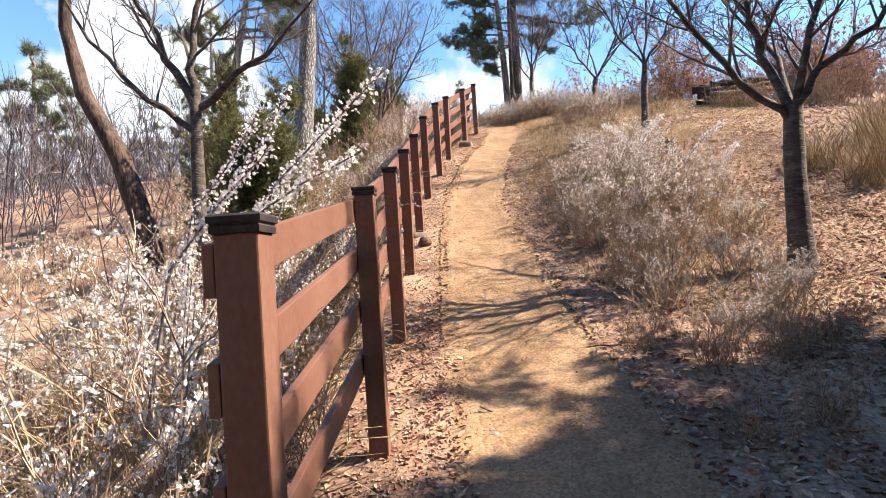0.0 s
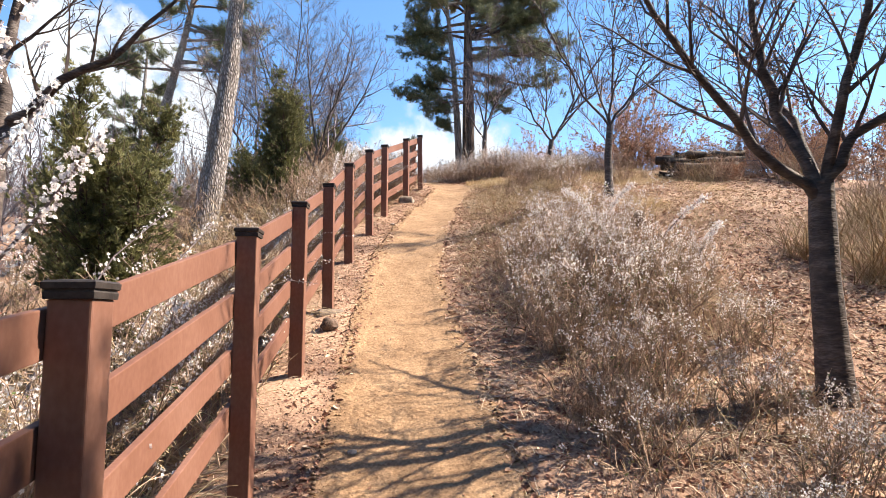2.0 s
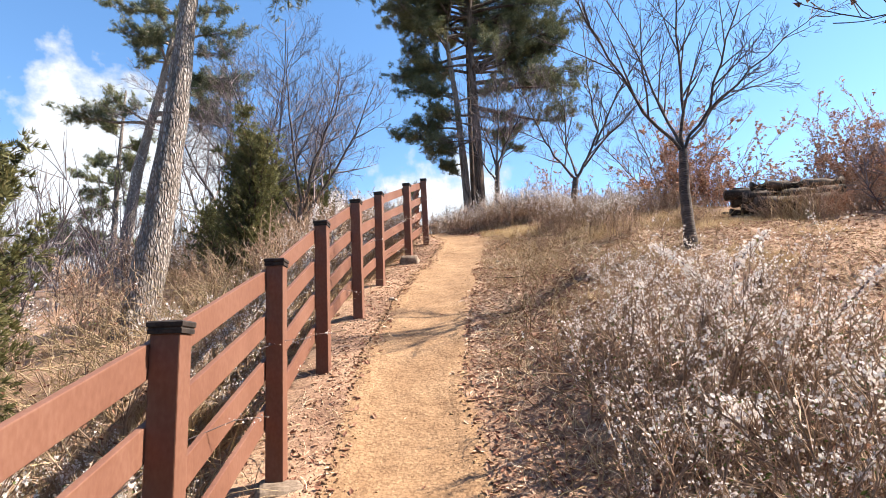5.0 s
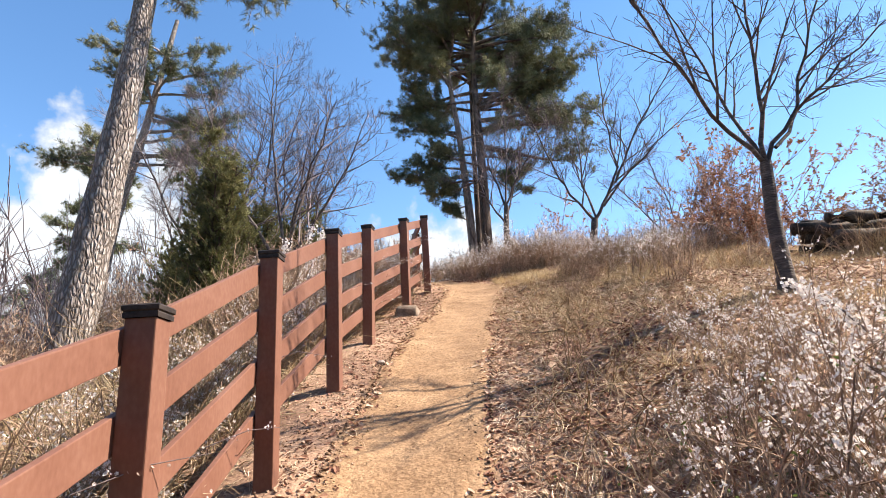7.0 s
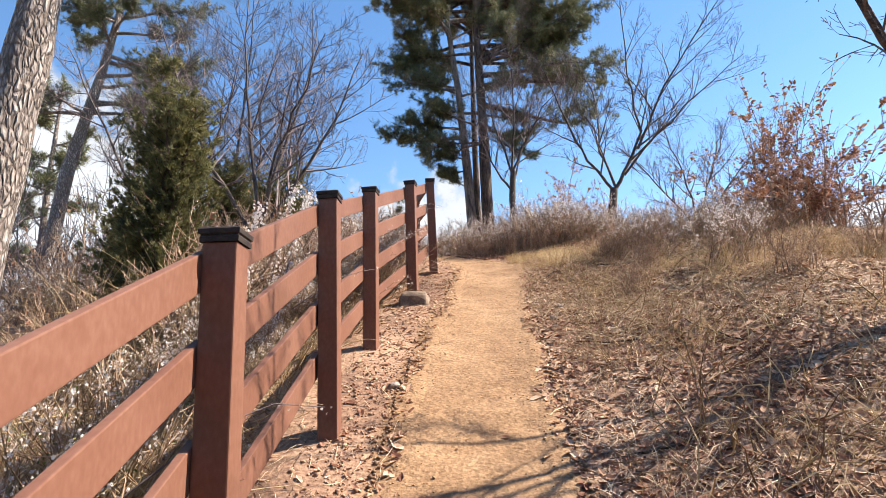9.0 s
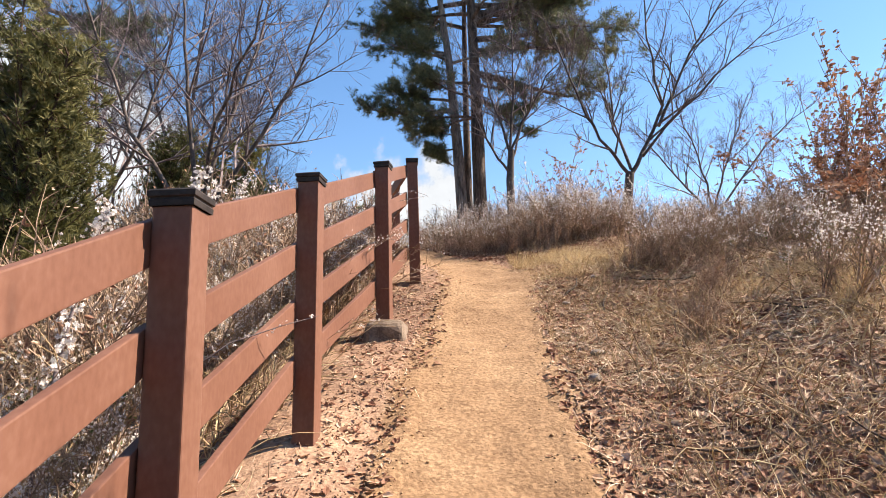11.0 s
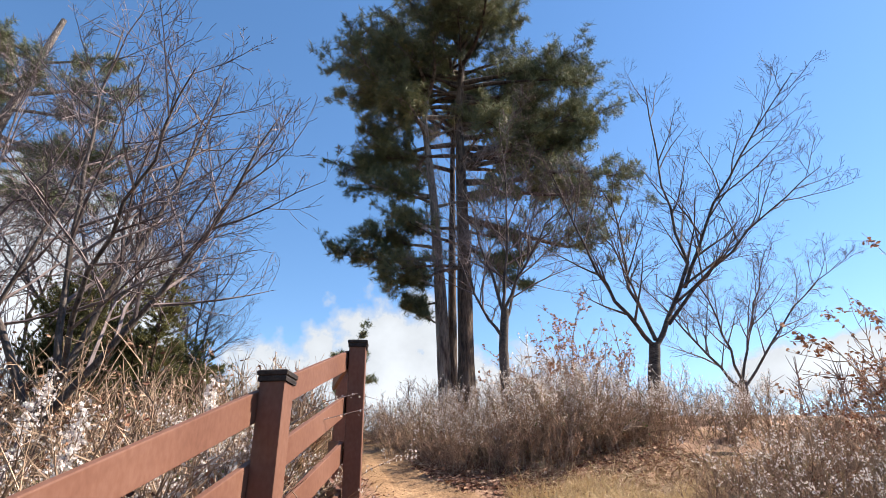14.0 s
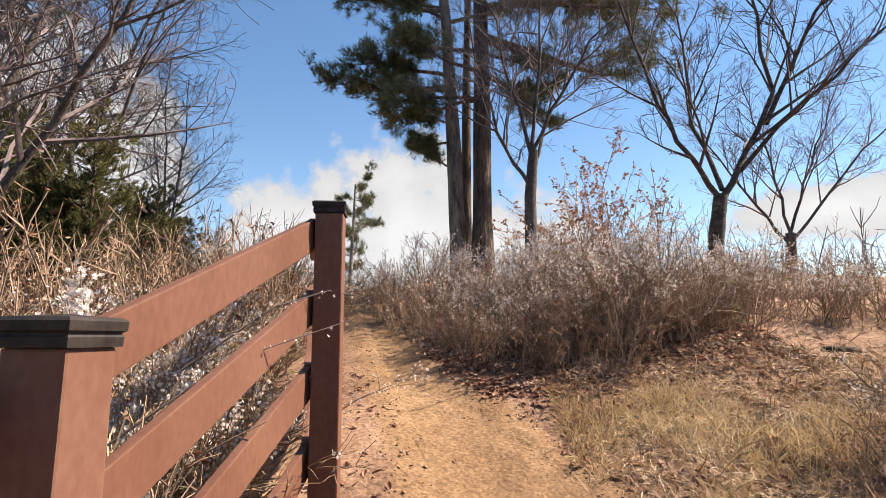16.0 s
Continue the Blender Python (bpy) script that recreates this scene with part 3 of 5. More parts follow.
def juniper(label, x, y, height, width, seed, tops=5, z=None, name="juniper_shrub"):
    """A dense evergreen of several upright plumes."""
    rng = np.random.default_rng(seed)
    top = thing(name, x, y, label, "evergreen", "evergreen shrubs", z)
    g, nd = Geo(), Geo()
    P, D = [], []
    for k in range(tops):
        a = rng.uniform(0, 2 * math.pi)
        off = np.array((math.cos(a), math.sin(a), 0)) * width * rng.uniform(0.1, 0.42)
        h = height * rng.uniform(0.62, 1.0) if k else height
        stem = bend(rng, np.array((off[0] * 0.3, off[1] * 0.3, -0.05)), np.array((off[0] * 0.5, off[1] * 0.5, h)), h, 9, 0.04, 0.03)
        g.tube(stem, np.linspace(0.035, 0.005, 9), 5)
        for i in range(int(40 * h)):
            f = rng.uniform(0.04, 1.0)
            q = stem[min(int(f * 8), 7)] + (f * 8 % 1) * (stem[min(int(f * 8), 7) + 1] - stem[min(int(f * 8), 7)])
            b = rng.uniform(0, 2 * math.pi)
            ln = width * 0.42 * (1.08 - f) ** 0.45 * rng.uniform(0.3, 1.25) + 0.1
            tw = bend(rng, q, np.array((math.cos(b), math.sin(b), rng.uniform(0.15, 1.0))), ln, 4, 0.14, 0.12)
            g.tube(tw, np.linspace(0.006, 0.002, 4), 3)
            for m in range(14):
                e = rng.uniform(0.15, 1.0) * 3
                c = min(int(e), 2)
                P.append(tw[c] + (e - c) * (tw[c + 1] - tw[c]) + rng.normal(0, 0.03, 3)); D.append(tw[c + 1] - tw[c] + rng.normal(0, 0.06, 3) + (0, 0, 0.05))
    nd.scatter(SPRAY, P, along(np.array(D)), rng.uniform(0.7, 1.35, len(P)))
    part("branchwork", g.mesh("branchwork", M_REDPINE), top)
    part("foliage", nd.mesh("foliage", M_JUNIPER, False), top)
    return top

def shrub(name, label, category, seed, height, spread, stems, bloom=0, leaf=0, twig=M_BROWNTWIG, leafmat=M_RUST, bloom_from=0.4, leaf_size=0.05, subs=7, group=""):
    """A many-stemmed shrub at the origin: arching stems with side shoots, blossoms in clusters along them, or dry leaves."""
    rng = np.random.default_rng(seed)
    top = tagged(new(name), label, category, group)
    g, P, L = Geo(), [], []
    for k in range(stems):
        a, lean = rng.uniform(0, 2 * math.pi), abs(rng.normal(0, 0.6))
        d = np.array((math.cos(a) * lean, math.sin(a) * lean, 1.0))
        base = np.array((rng.normal(0, 0.16) * spread, rng.normal(0, 0.16) * spread, -0.06))
        h = height * rng.uniform(0.5, 1.1)
        st = bend(rng, base, d, h, 7, 0.09, -0.03)
        g.tube(st, np.linspace(rng.uniform(0.005, 0.009), 0.0022, 7), 4)
        lines = [st]
        for i in range(subs):
            f = rng.uniform(0.2, 0.95) * 6
            c = min(int(f), 5)
            q = st[c] + (f - c) * (st[c + 1] - st[c])
            tw = bend(rng, q, (st[c + 1] - st[c]) * 1.2 / np.linalg.norm(st[c + 1] - st[c]) + rng.normal(0, 0.55, 3), h * rng.uniform(0.15, 0.42), 5, 0.14, 0.04)
            g.tube(tw, np.linspace(0.0035, 0.0016, 5), 3)
            lines.append(tw)
            for j in range(2):
                c2 = rng.integers(1, 4)
                tq = bend(rng, tw[c2], tw[c2 + 1] - tw[c2] + rng.normal(0, 0.05, 3), h * rng.uniform(0.06, 0.16), 3, 0.2, 0.03)
                g.tube(tq, np.linspace(0.0025, 0.0014, 3), 3)
                lines.append(tq)
        for ln in lines:
            z0 = height * bloom_from * rng.uniform(0.6, 1.3)
            many = rng.random() < 0.6
            for lst, num in ((P, bloom), (L, leaf)):
                for i in range(rng.poisson(num * (1.6 if many else 0.25) * (1.0 if ln is not st else 1.5))):
                    f = rng.uniform(0.15, 1.0) * (len(ln) - 1)
                    c = min(int(f), len(ln) - 2)
                    q = ln[c] + (f - c) * (ln[c + 1] - ln[c])
                    if lst is L or q[2] > z0:
                        lst.append(q + rng.normal(0, 0.012, 3))
    part("branchwork", g.mesh("branchwork", twig, False), top)
    if P:
        b = Geo()
        b.scatter(BLOSSOM, P, rots(rng, len(P)), rng.uniform(0.6, 1.15, len(P)))
        part("bloom", b.mesh("bloom", M_BLOSSOM, False), top)
    if L:
        b = Geo()
        b.scatter(LEAF, L, rots(rng, len(L)), rng.uniform(0.6, 1.3, len(L)) * leaf_size)
        part("foliage", b.mesh("foliage", leafmat, False), top)
    return top

class Kind:
    """Variants of one plant; put() sets the first free variant, then copies."""
    def __init__(self, variants, sink=0.0):
        self.v, self.used, self.sink = variants, set(), sink
        self.rng = np.random.default_rng(len(variants) * 7 + 1)

    def put(self, x, y, size=1.0, squash=1.0):
        k = int(self.rng.integers(len(self.v)))
        m = pose(x, y, float(ground_z(x, y)) - self.sink, self.rng.normal(0, 4), self.rng.normal(0, 4), self.rng.uniform(0, 360)) @ Matrix.Diagonal((size, size, size * squash, 1))
        if k not in self.used:
            self.used.add(k)
            self.v[k].matrix_basis = m
            return self.v[k]
        made = copy_thing(self.v[k], m)
        made.matrix_basis = m
        return made

    def done(self):
        for k, ob in enumerate(self.v):
            if k not in self.used:
                for o in (*ob.children_recursive, ob):
                    bpy.data.objects.remove(o)

# ---- fence ----
FENCE.append((-0.2, 8.7, 4.24, 1.0))
fence = tagged(new("fence"), "red-brown painted wooden rail fence with dark post caps", "fence")
fence.location = (0, 0, 0)
CAP_H = 0.042

def bevel_box(name, sx, sy, z0, z1, material, bevel=0.006):
    bm = bmesh.new()
    bmesh.ops.create_cube(bm, size=1.0)
    for q in bm.verts:
        q.co = Vector((q.co.x * sx, q.co.y * sy, z0 if q.co.z < 0 else z1))
    bmesh.ops.bevel(bm, geom=list(bm.edges), offset=bevel, segments=2, profile=0.6, affect="EDGES")
    me = bpy.data.meshes.new(name)
    bm.to_mesh(me); bm.free()
    me.materials.append(material)
    return me

def cap_mesh():
    """A post cap in two steps with a low pyramid on top."""
    bm = bmesh.new()
    rings = [(0.05, 0.0), (0.0535, 0.0), (0.0545, 0.014), (0.052, 0.017), (0.052, 0.02), (0.057, 0.023), (0.058, 0.036), (0.053, 0.041), (0.0, 0.046)]
    last = None
    for h, z in rings:
        if h == 0:
            c = bm.verts.new((0, 0, z))
            for i in range(4):
                bm.faces.new((last[i], last[(i + 1) % 4], c))
            break
        ring = [bm.verts.new((sx * h, sy * h, z)) for sx, sy in ((-1, -1), (1, -1), (1, 1), (-1, 1))]
        if last:
            for i in range(4):
                bm.faces.new((last[i], last[(i + 1) % 4], ring[(i + 1) % 4], ring[i]))
        last = ring
    me = bpy.data.meshes.new("cap")
    bm.to_mesh(me); bm.free()
    me.materials.append(M_CAP)
    return me

cap_me, post_me = cap_mesh(), bevel_box("post", 0.096, 0.096, -1.5, 0.0, M_WOOD, 0.005)
RAIL_DROP = (0.115, 0.365, 0.62, 0.875)
lean = random.Random(4)
for i, (x, y, top, h) in enumerate(FENCE):
    a, b = FENCE[max(i - 1, 0)], FENCE[min(i + 1, len(FENCE) - 1)]
    yaw = math.degrees(math.atan2(b[1] - a[1], b[0] - a[0])) - 90
    post = part("post", post_me, fence)
    post.matrix_basis = pose(x, y, top - CAP_H, lean.uniform(-0.5, 0.5), lean.uniform(-0.5, 0.5), yaw)
    cap = part("cap", cap_me, post, "near-black stepped post cap")

for i, (a, b) in enumerate(zip(FENCE, FENCE[1:])):
    pa, pb = Vector((a[0], a[1], a[2])), Vector((b[0], b[1], b[2]))
    flat = Vector((pb.x - pa.x, pb.y - pa.y, 0)); L = flat.length; flat.normalize()
    left = Vector((-flat.y, flat.x, 0))
    for drop in RAIL_DROP:
        s0, s1 = (-0.046 if i == 0 else -0.001), L + (0.1 if i == len(FENCE) - 2 else 0.001)
        k = 0.0565
        bm = bmesh.new()
        bmesh.ops.create_cube(bm, size=1.0)
        wob = lean.uniform(-0.006, 0.006)
        for q in bm.verts:
            s = s0 if q.co.y < 0 else s1
            z = pa.z + (pb.z - pa.z) * s / L - drop + wob + q.co.z * 2 * k
            p = pa + flat * s + left * (0.048 + 0.014 + q.co.x * 0.026)
            q.co = Vector((p.x, p.y, z)) - pa
        bmesh.ops.recalc_face_normals(bm, faces=bm.faces)
        bmesh.ops.bevel(bm, geom=list(bm.edges), offset=0.004, segments=2, profile=0.6, affect="EDGES")
        me = bpy.data.meshes.new("rail")
        bm.to_mesh(me); bm.free()
        me.materials.append(M_WOOD)
        rail = part("rail", me, fence)
        rail.location = pa

def lump(name, r, seed, material, squash=0.6, sub=2, rough=0.25):
    bm = bmesh.new()
    bmesh.ops.create_icosphere(bm, subdivisions=sub, radius=r)
    for q in bm.verts:
        k = 1 + rough * noise.noise(q.co * (1.6 / r) + Vector((seed, 0, 0)))
        q.co = Vector((q.co.x * k, q.co.y * k, q.co.z * k * squash))
    me = bpy.data.meshes.new(name)
    bm.to_mesh(me); bm.free()
    me.materials.append(material)
    return me

# the footing under one post
bm = bmesh.new()
bmesh.ops.create_cube(bm, size=1.0)
for q in bm.verts:
    w = 0.15 if q.co.z < 0 else 0.125
    q.co = Vector((q.co.x * 2 * w, q.co.y * 2 * w, q.co.z * 0.2 + noise.noise(q.co * 3) * 0.03))
bmesh.ops.bevel(bm, geom=list(bm.edges), offset=0.045, segments=3, profile=0.5, affect="EDGES")
bmesh.ops.subdivide_edges(bm, edges=list(bm.edges), cuts=2, use_grid_fill=True)
for q in bm.verts:
    q.co += Vector((noise.noise(q.co * 14), noise.noise(q.co * 14 + Vector((5, 0, 0))), noise.noise(q.co * 11 + Vector((0, 7, 0))))) * 0.012
me = bpy.data.meshes.new("footing"); bm.to_mesh(me); bm.free(); me.materials.append(M_CONC)
foot = new("concrete_footing", me)
foot.location = (-0.045, 6.24, 2.445)
tagged(foot, "rough grey concrete footing block under a fence post", "footing")

# ---- trees ----
bare_tree("young bare cherry tree with dark banded bark and spreading limbs", (3.37, -0.41), [(3.37, -0.41, -0.1), (3.36, -0.41, 0.6), (3.38, -0.41, 1.2)],
          [([(3.37, -0.41, 1.05), (2.95, -0.5, 1.42), (2.57, -0.6, 1.85), (2.23, -0.7, 2.35), (1.7, -0.9, 3.1)], 0.045),
           ([(3.36, -0.41, 1.15), (3.2, -0.3, 1.7), (3.12, -0.3, 2.1), (3.06, -0.3, 2.7), (2.9, -0.2, 3.6)], 0.05),
           ([(3.4, -0.41, 1.15), (3.44, -0.5, 1.6), (3.62, -0.6, 2.2), (3.8, -0.6, 2.7), (4.0, -0.7, 3.5)], 0.045),
           ([(3.4, -0.41, 1.2), (3.62, -0.45, 1.5), (3.98, -0.5, 1.79), (4.35, -0.5, 2.15), (4.9, -0.4, 2.7)], 0.045),
           ([(3.38, -0.41, 1.15), (3.4, -0.1, 1.7), (3.3, 0.3, 2.3), (3.2, 0.8, 3.0)], 0.04)], 3, r=0.1, depth=3, count=7, ratio=0.4, buds=3, thin=0.85)
bare_tree("slender bare young tree on the grassy bank", (3.13, 3.9), [(3.08, 3.90, 2.11), (3.09, 3.90, 2.61), (3.13, 3.90, 3.04)],
          [([(3.13, 3.90, 3.01), (2.78, 3.80, 3.46), (2.43, 3.70, 4.06), (2.17, 3.60, 4.61), (1.73, 3.50, 5.31)], 0.032),
           ([(3.13, 3.90, 3.01), (3.03, 4.10, 3.61), (2.88, 4.20, 4.31), (2.63, 4.30, 5.11)], 0.03),
           ([(3.13, 3.90, 3.01), (3.17, 3.85, 3.61), (3.21, 3.80, 4.31), (3.23, 3.80, 5.41)], 0.035),
           ([(3.13, 3.90, 3.01), (3.43, 3.90, 3.51), (3.73, 3.90, 4.21), (4.03, 3.90, 5.01)], 0.032),
           ([(3.23, 3.90, 3.16), (3.63, 4.00, 3.61), (4.23, 4.10, 4.11), (4.93, 4.10, 4.66)], 0.026)], 5, r=0.062, count=6, ratio=0.36)
bare_tree("bare tree with upswept limbs at the top of the slope", (3.2, 11.0), [(3.15, 11, 4.2), (3.2, 11, 4.6), (3.28, 11, 5.05)],
          [([(3.28, 11, 5.0), (2.95, 10.9, 5.4), (2.62, 10.8, 5.95), (2.3, 10.7, 6.9), (2.0, 10.6, 7.6)], 0.05),
           ([(3.28, 11, 5.0), (3.6, 11, 5.5), (3.9, 11, 6.2), (3.8, 11.1, 7.4), (3.85, 11.1, 9.2)], 0.06),
           ([(3.8, 11, 5.8), (4.2, 11, 6.6), (4.9, 10.9, 7.8), (6.0, 10.8, 9.2)], 0.045),
           ([(3.5, 11, 5.3), (4.1, 10.8, 6.0), (4.9, 10.7, 6.7), (5.8, 10.6, 7.4)], 0.04),
           ([(3.3, 11, 5.1), (3.2, 11.3, 5.9), (3.3, 11.6, 7.0), (3.1, 11.8, 8.0)], 0.045)], 7, r=0.09, count=7, ratio=0.36)
bare_tree("bare grey tree standing before the tall pines", (1.48, 11.7), [(1.48, 11.7, 4.4), (1.48, 11.7, 5.2), (1.53, 11.7, 5.75)],
          [([(1.5, 11.7, 5.3), (1.2, 11.6, 5.7), (0.95, 11.5, 6.4), (0.7, 11.4, 7.6)], 0.04),
           ([(1.5, 11.7, 5.7), (1.3, 11.7, 6.5), (1.1, 11.8, 7.4), (0.8, 11.9, 8.6)], 0.04),
           ([(1.5, 11.7, 5.7), (1.6, 11.7, 6.6), (1.65, 11.6, 7.5), (1.6, 11.5, 8.9)], 0.04),
           ([(1.5, 11.7, 5.7), (1.85, 11.6, 6.4), (2.2, 11.5, 7.0), (2.9, 11.4, 7.8)], 0.04),
           ([(1.5, 11.7, 5.5), (1.75, 12, 6.2), (2.0, 12.3, 7.2), (2.3, 12.6, 8.2)], 0.035)], 9, r=0.075, count=8, ratio=0.46, twig=M_GREYTWIG, spread=0.95)
bare_tree("low wide bare tree at the hilltop", (6.45, 15.0), [(6.45, 15, 4.3), (6.42, 15, 4.9), (6.45, 15, 5.4)],
          [([(6.45, 15, 5.2), (5.9, 15, 5.9), (5.3, 14.9, 6.7), (4.6, 14.8, 7.4)], 0.05),
           ([(6.45, 15, 5.4), (6.3, 15, 6.3), (6.0, 15, 7.4), (5.8, 15, 8.2)], 0.045),
           ([(6.45, 15, 5.4), (6.8, 15, 6.3), (7.2, 15, 7.3), (7.6, 15, 8.2)], 0.045),
           ([(6.5, 15, 5.3), (7.2, 14.9, 6.2), (8.0, 14.8, 7.1), (8.9, 14.7, 7.8)], 0.045)], 11, r=0.11, count=8, ratio=0.4, twig=M_GREYTWIG)
bare_tree("dark bare tree with forked limbs in the scrub beyond the fence", (-1.85, -0.6), [(-1.85, -0.6, -0.8), (-1.92, -0.58, 0.7), (-1.96, -0.5, 1.75)],
          [([(-1.96, -0.5, 1.72), (-2.25, -0.5, 2.23), (-2.55, -0.5, 2.8), (-2.9, -0.5, 3.6)], 0.055),
           ([(-1.96, -0.5, 1.72), (-2.0, -0.5, 2.25), (-1.9, -0.45, 2.9), (-1.95, -0.4, 3.9)], 0.055),
           ([(-1.95, -0.5, 1.68), (-1.5, -0.5, 1.95), (-1.13, -0.5, 2.21), (-0.7, -0.5, 2.65)], 0.045),
           ([(-1.95, -0.52, 1.45), (-2.4, -0.6, 1.8), (-2.9, -0.7, 2.4), (-3.2, -0.7, 2.9)], 0.04)], 13, r=0.075, count=5, ratio=0.36, thin=0.9)
# thicket of bare trees on the far side of the fence
bare_tree("wide bare tree with purple-grey twigs beyond the fence", (-2.6, 8.6), [(-2.6, 8.6, 2.9), (-2.5, 8.6, 3.6), (-2.4, 8.6, 4.2)],
          [([(-2.5, 8.6, 3.7), (-1.9, 8.5, 4.5), (-1.3, 8.4, 5.4), (-0.85, 8.3, 6.4)], 0.055),
           ([(-2.4, 8.6, 4.1), (-2.1, 8.7, 5.2), (-1.8, 8.8, 6.3), (-1.7, 8.9, 7.4)], 0.05),
           ([(-2.4, 8.6, 4.1), (-2.6, 8.6, 5.3), (-2.7, 8.6, 6.4), (-2.7, 8.6, 7.8)], 0.05),
           ([(-2.5, 8.6, 3.8), (-3.1, 8.4, 4.9), (-3.5, 8.3, 5.9), (-3.9, 8.2, 7.2)], 0.05),
           ([(-2.4, 8.6, 3.9), (-2.0, 8.0, 4.8), (-1.5, 7.6, 5.5), (-1.2, 7.3, 6.1)], 0.04)], 15, r=0.08, count=7, ratio=0.42, twig=M_GREYTWIG, group="thicket of bare trees", spread=1.1)
bare_tree("tall bare tree with fine grey twigs beyond the fence", (-4.6, 12.2), [(-4.6, 12.2, 3.4), (-4.5, 12.2, 4.6), (-4.4, 12.2, 5.8)],
          [([(-4.5, 12.2, 5.0), (-3.8, 12.1, 6.2), (-3.2, 12, 7.4), (-2.6, 12, 8.8)], 0.06),
           ([(-4.4, 12.2, 5.6), (-4.2, 12.2, 7.2), (-4.1, 12.2, 8.6), (-4.0, 12.2, 10.6)], 0.06),
           ([(-4.4, 12.2, 5.6), (-4.9, 12.2, 7.0), (-5.3, 12.2, 8.3), (-5.7, 12.2, 9.8)], 0.055),
           ([(-4.5, 12.2, 5.2), (-5.3, 12, 6.2), (-6.1, 11.9, 7.2), (-6.9, 11.8, 8.4)], 0.05)], 17, r=0.11, count=7.5, ratio=0.42, twig=M_GREYTWIG, group="thicket of bare trees", spread=1.1)
forked = bare_tree("bare forked tree in the thicket beyond the fence", (-4.1, 9.4), [(-4.1, 9.4, 2.9), (-4.2, 9.4, 3.6), (-4.25, 9.4, 4.3)],
          [([(-4.2, 9.4, 4.0), (-4.9, 9.3, 5.2), (-5.4, 9.2, 6.3), (-5.9, 9.1, 7.4)], 0.05),
           ([(-4.2, 9.4, 4.2), (-4.2, 9.5, 5.4), (-4.4, 9.6, 6.6), (-4.3, 9.6, 8.0)], 0.05),
           ([(-4.2, 9.4, 4.0), (-3.6, 9.3, 5.0), (-3.2, 9.2, 6.1), (-3.0, 9.1, 7.2)], 0.05)], 19, r=0.07, count=8.5, ratio=0.42, twig=M_GREYTWIG, group="thicket of bare trees", spread=1.1)

for x, y, turn, s in ((-3.4, 11.3, 140, 0.9), (-6.8, 14.0, 200, 1.15), (-3.2, 13.0, 300, 0.7)):
    m = pose(x, y, float(ground_z(x, y)), 0, 0, turn) @ Matrix.Diagonal((s, s, s, 1))
    copy_thing(forked, m).matrix_basis = m

def levels(rng_seed, spec):
    rng = np.random.default_rng(rng_seed)
    out = []
    for z0, z1, n, length, az in spec:
        out += [(rng.uniform(z0, z1), az, length * rng.uniform(0.65, 1.15)) for _ in range(n)]
    return out

pine("pine_tree", "large leaning pine with pale furrowed bark beyond the fence", (-3.1, 4.6), [(-3.12, 4.6, 1.3), (-2.93, 4.62, 2.7), (-2.76, 4.65, 4.3), (-2.68, 4.7, 5.9), (-2.55, 4.7, 8.4)],
     levels(1, [(5.2, 7.0, 9, 1.9, None), (4.4, 4.9, 2, 1.5, 0.1), (4.6, 5.2, 2, 1.4, 1.9)]), 21, r=0.225, density=0.8)
pine("pine_tree", "tall pine with a pale slender trunk on the hilltop", (0.72, 13.5), [(0.74, 13.5, 4.3), (0.66, 13.5, 6.5), (0.55, 13.5, 8.4), (0.35, 13.5, 10.4), (0.6, 13.6, 13.2)],
     levels(2, [(1.3, 2.5, 3, 0.62, 2.9), (2.7, 3.3, 3, 1.7, 3.0), (3.9, 4.4, 2, 1.4, 3.0), (3.2, 5.2, 4, 1.3, None), (5.2, 7.6, 14, 1.8, None), (7.6, 9.0, 7, 1.1, None)]), 22, r=0.125, density=1.25, tuft=1.15, bark=M_GREYPINE)
pine("pine_tree", "tall dark-trunked pine with a broad crown on the hilltop", (1.06, 13.4), [(1.06, 13.4, 4.3), (1.08, 13.4, 7.4), (1.05, 13.4, 10.3), (1.3, 13.5, 14.4)],
     levels(3, [(2.5, 3.6, 4, 1.5, 3.1), (2.6, 3.6, 3, 1.4, 0.4), (3.6, 5.2, 7, 2.7, 0.0), (4.6, 7.2, 9, 2.3, 0.2), (4.5, 8.0, 20, 2.0, None), (8.0, 10.2, 10, 1.2, None), (5.6, 8.0, 6, 1.9, 3.1)]), 23, r=0.155, density=1.2, tuft=1.15, bark=M_DARKPINE)
pine("pine_tree", "dark pine standing close behind another on the hilltop", (0.86, 14.3), [(0.86, 14.3, 4.4), (0.9, 14.3, 8.0), (1.0, 14.3, 12.5)],
     levels(4, [(4.5, 8.0, 14, 1.8, None)]), 24, r=0.1, tuft=1.15, bark=M_DARKPINE)
pine("pine_tree", "leaning pine with a bare trunk and a tufted crown", (-9.6, 14), [(-9.7, 14, 4.4), (-9.3, 14, 7.2), (-8.7, 14, 9.8), (-8.0, 14, 13.6)],
     levels(5, [(4.8, 9.2, 17, 1.9, None), (4.6, 8.0, 5, 2.2, 0.2)]), 25, r=0.2, tuft=1.3, density=1.1)
pine("pine_tree", "slim young pine with layered boughs", (-11.3, 16), [(-11.3, 16, 4.5), (-11.3, 16, 8), (-11.2, 16, 11)],
     levels(6, [(1.5, 4.0, 12, 1.3, None), (4.0, 6.3, 12, 0.8, None)]), 26, r=0.11, tuft=1.3)
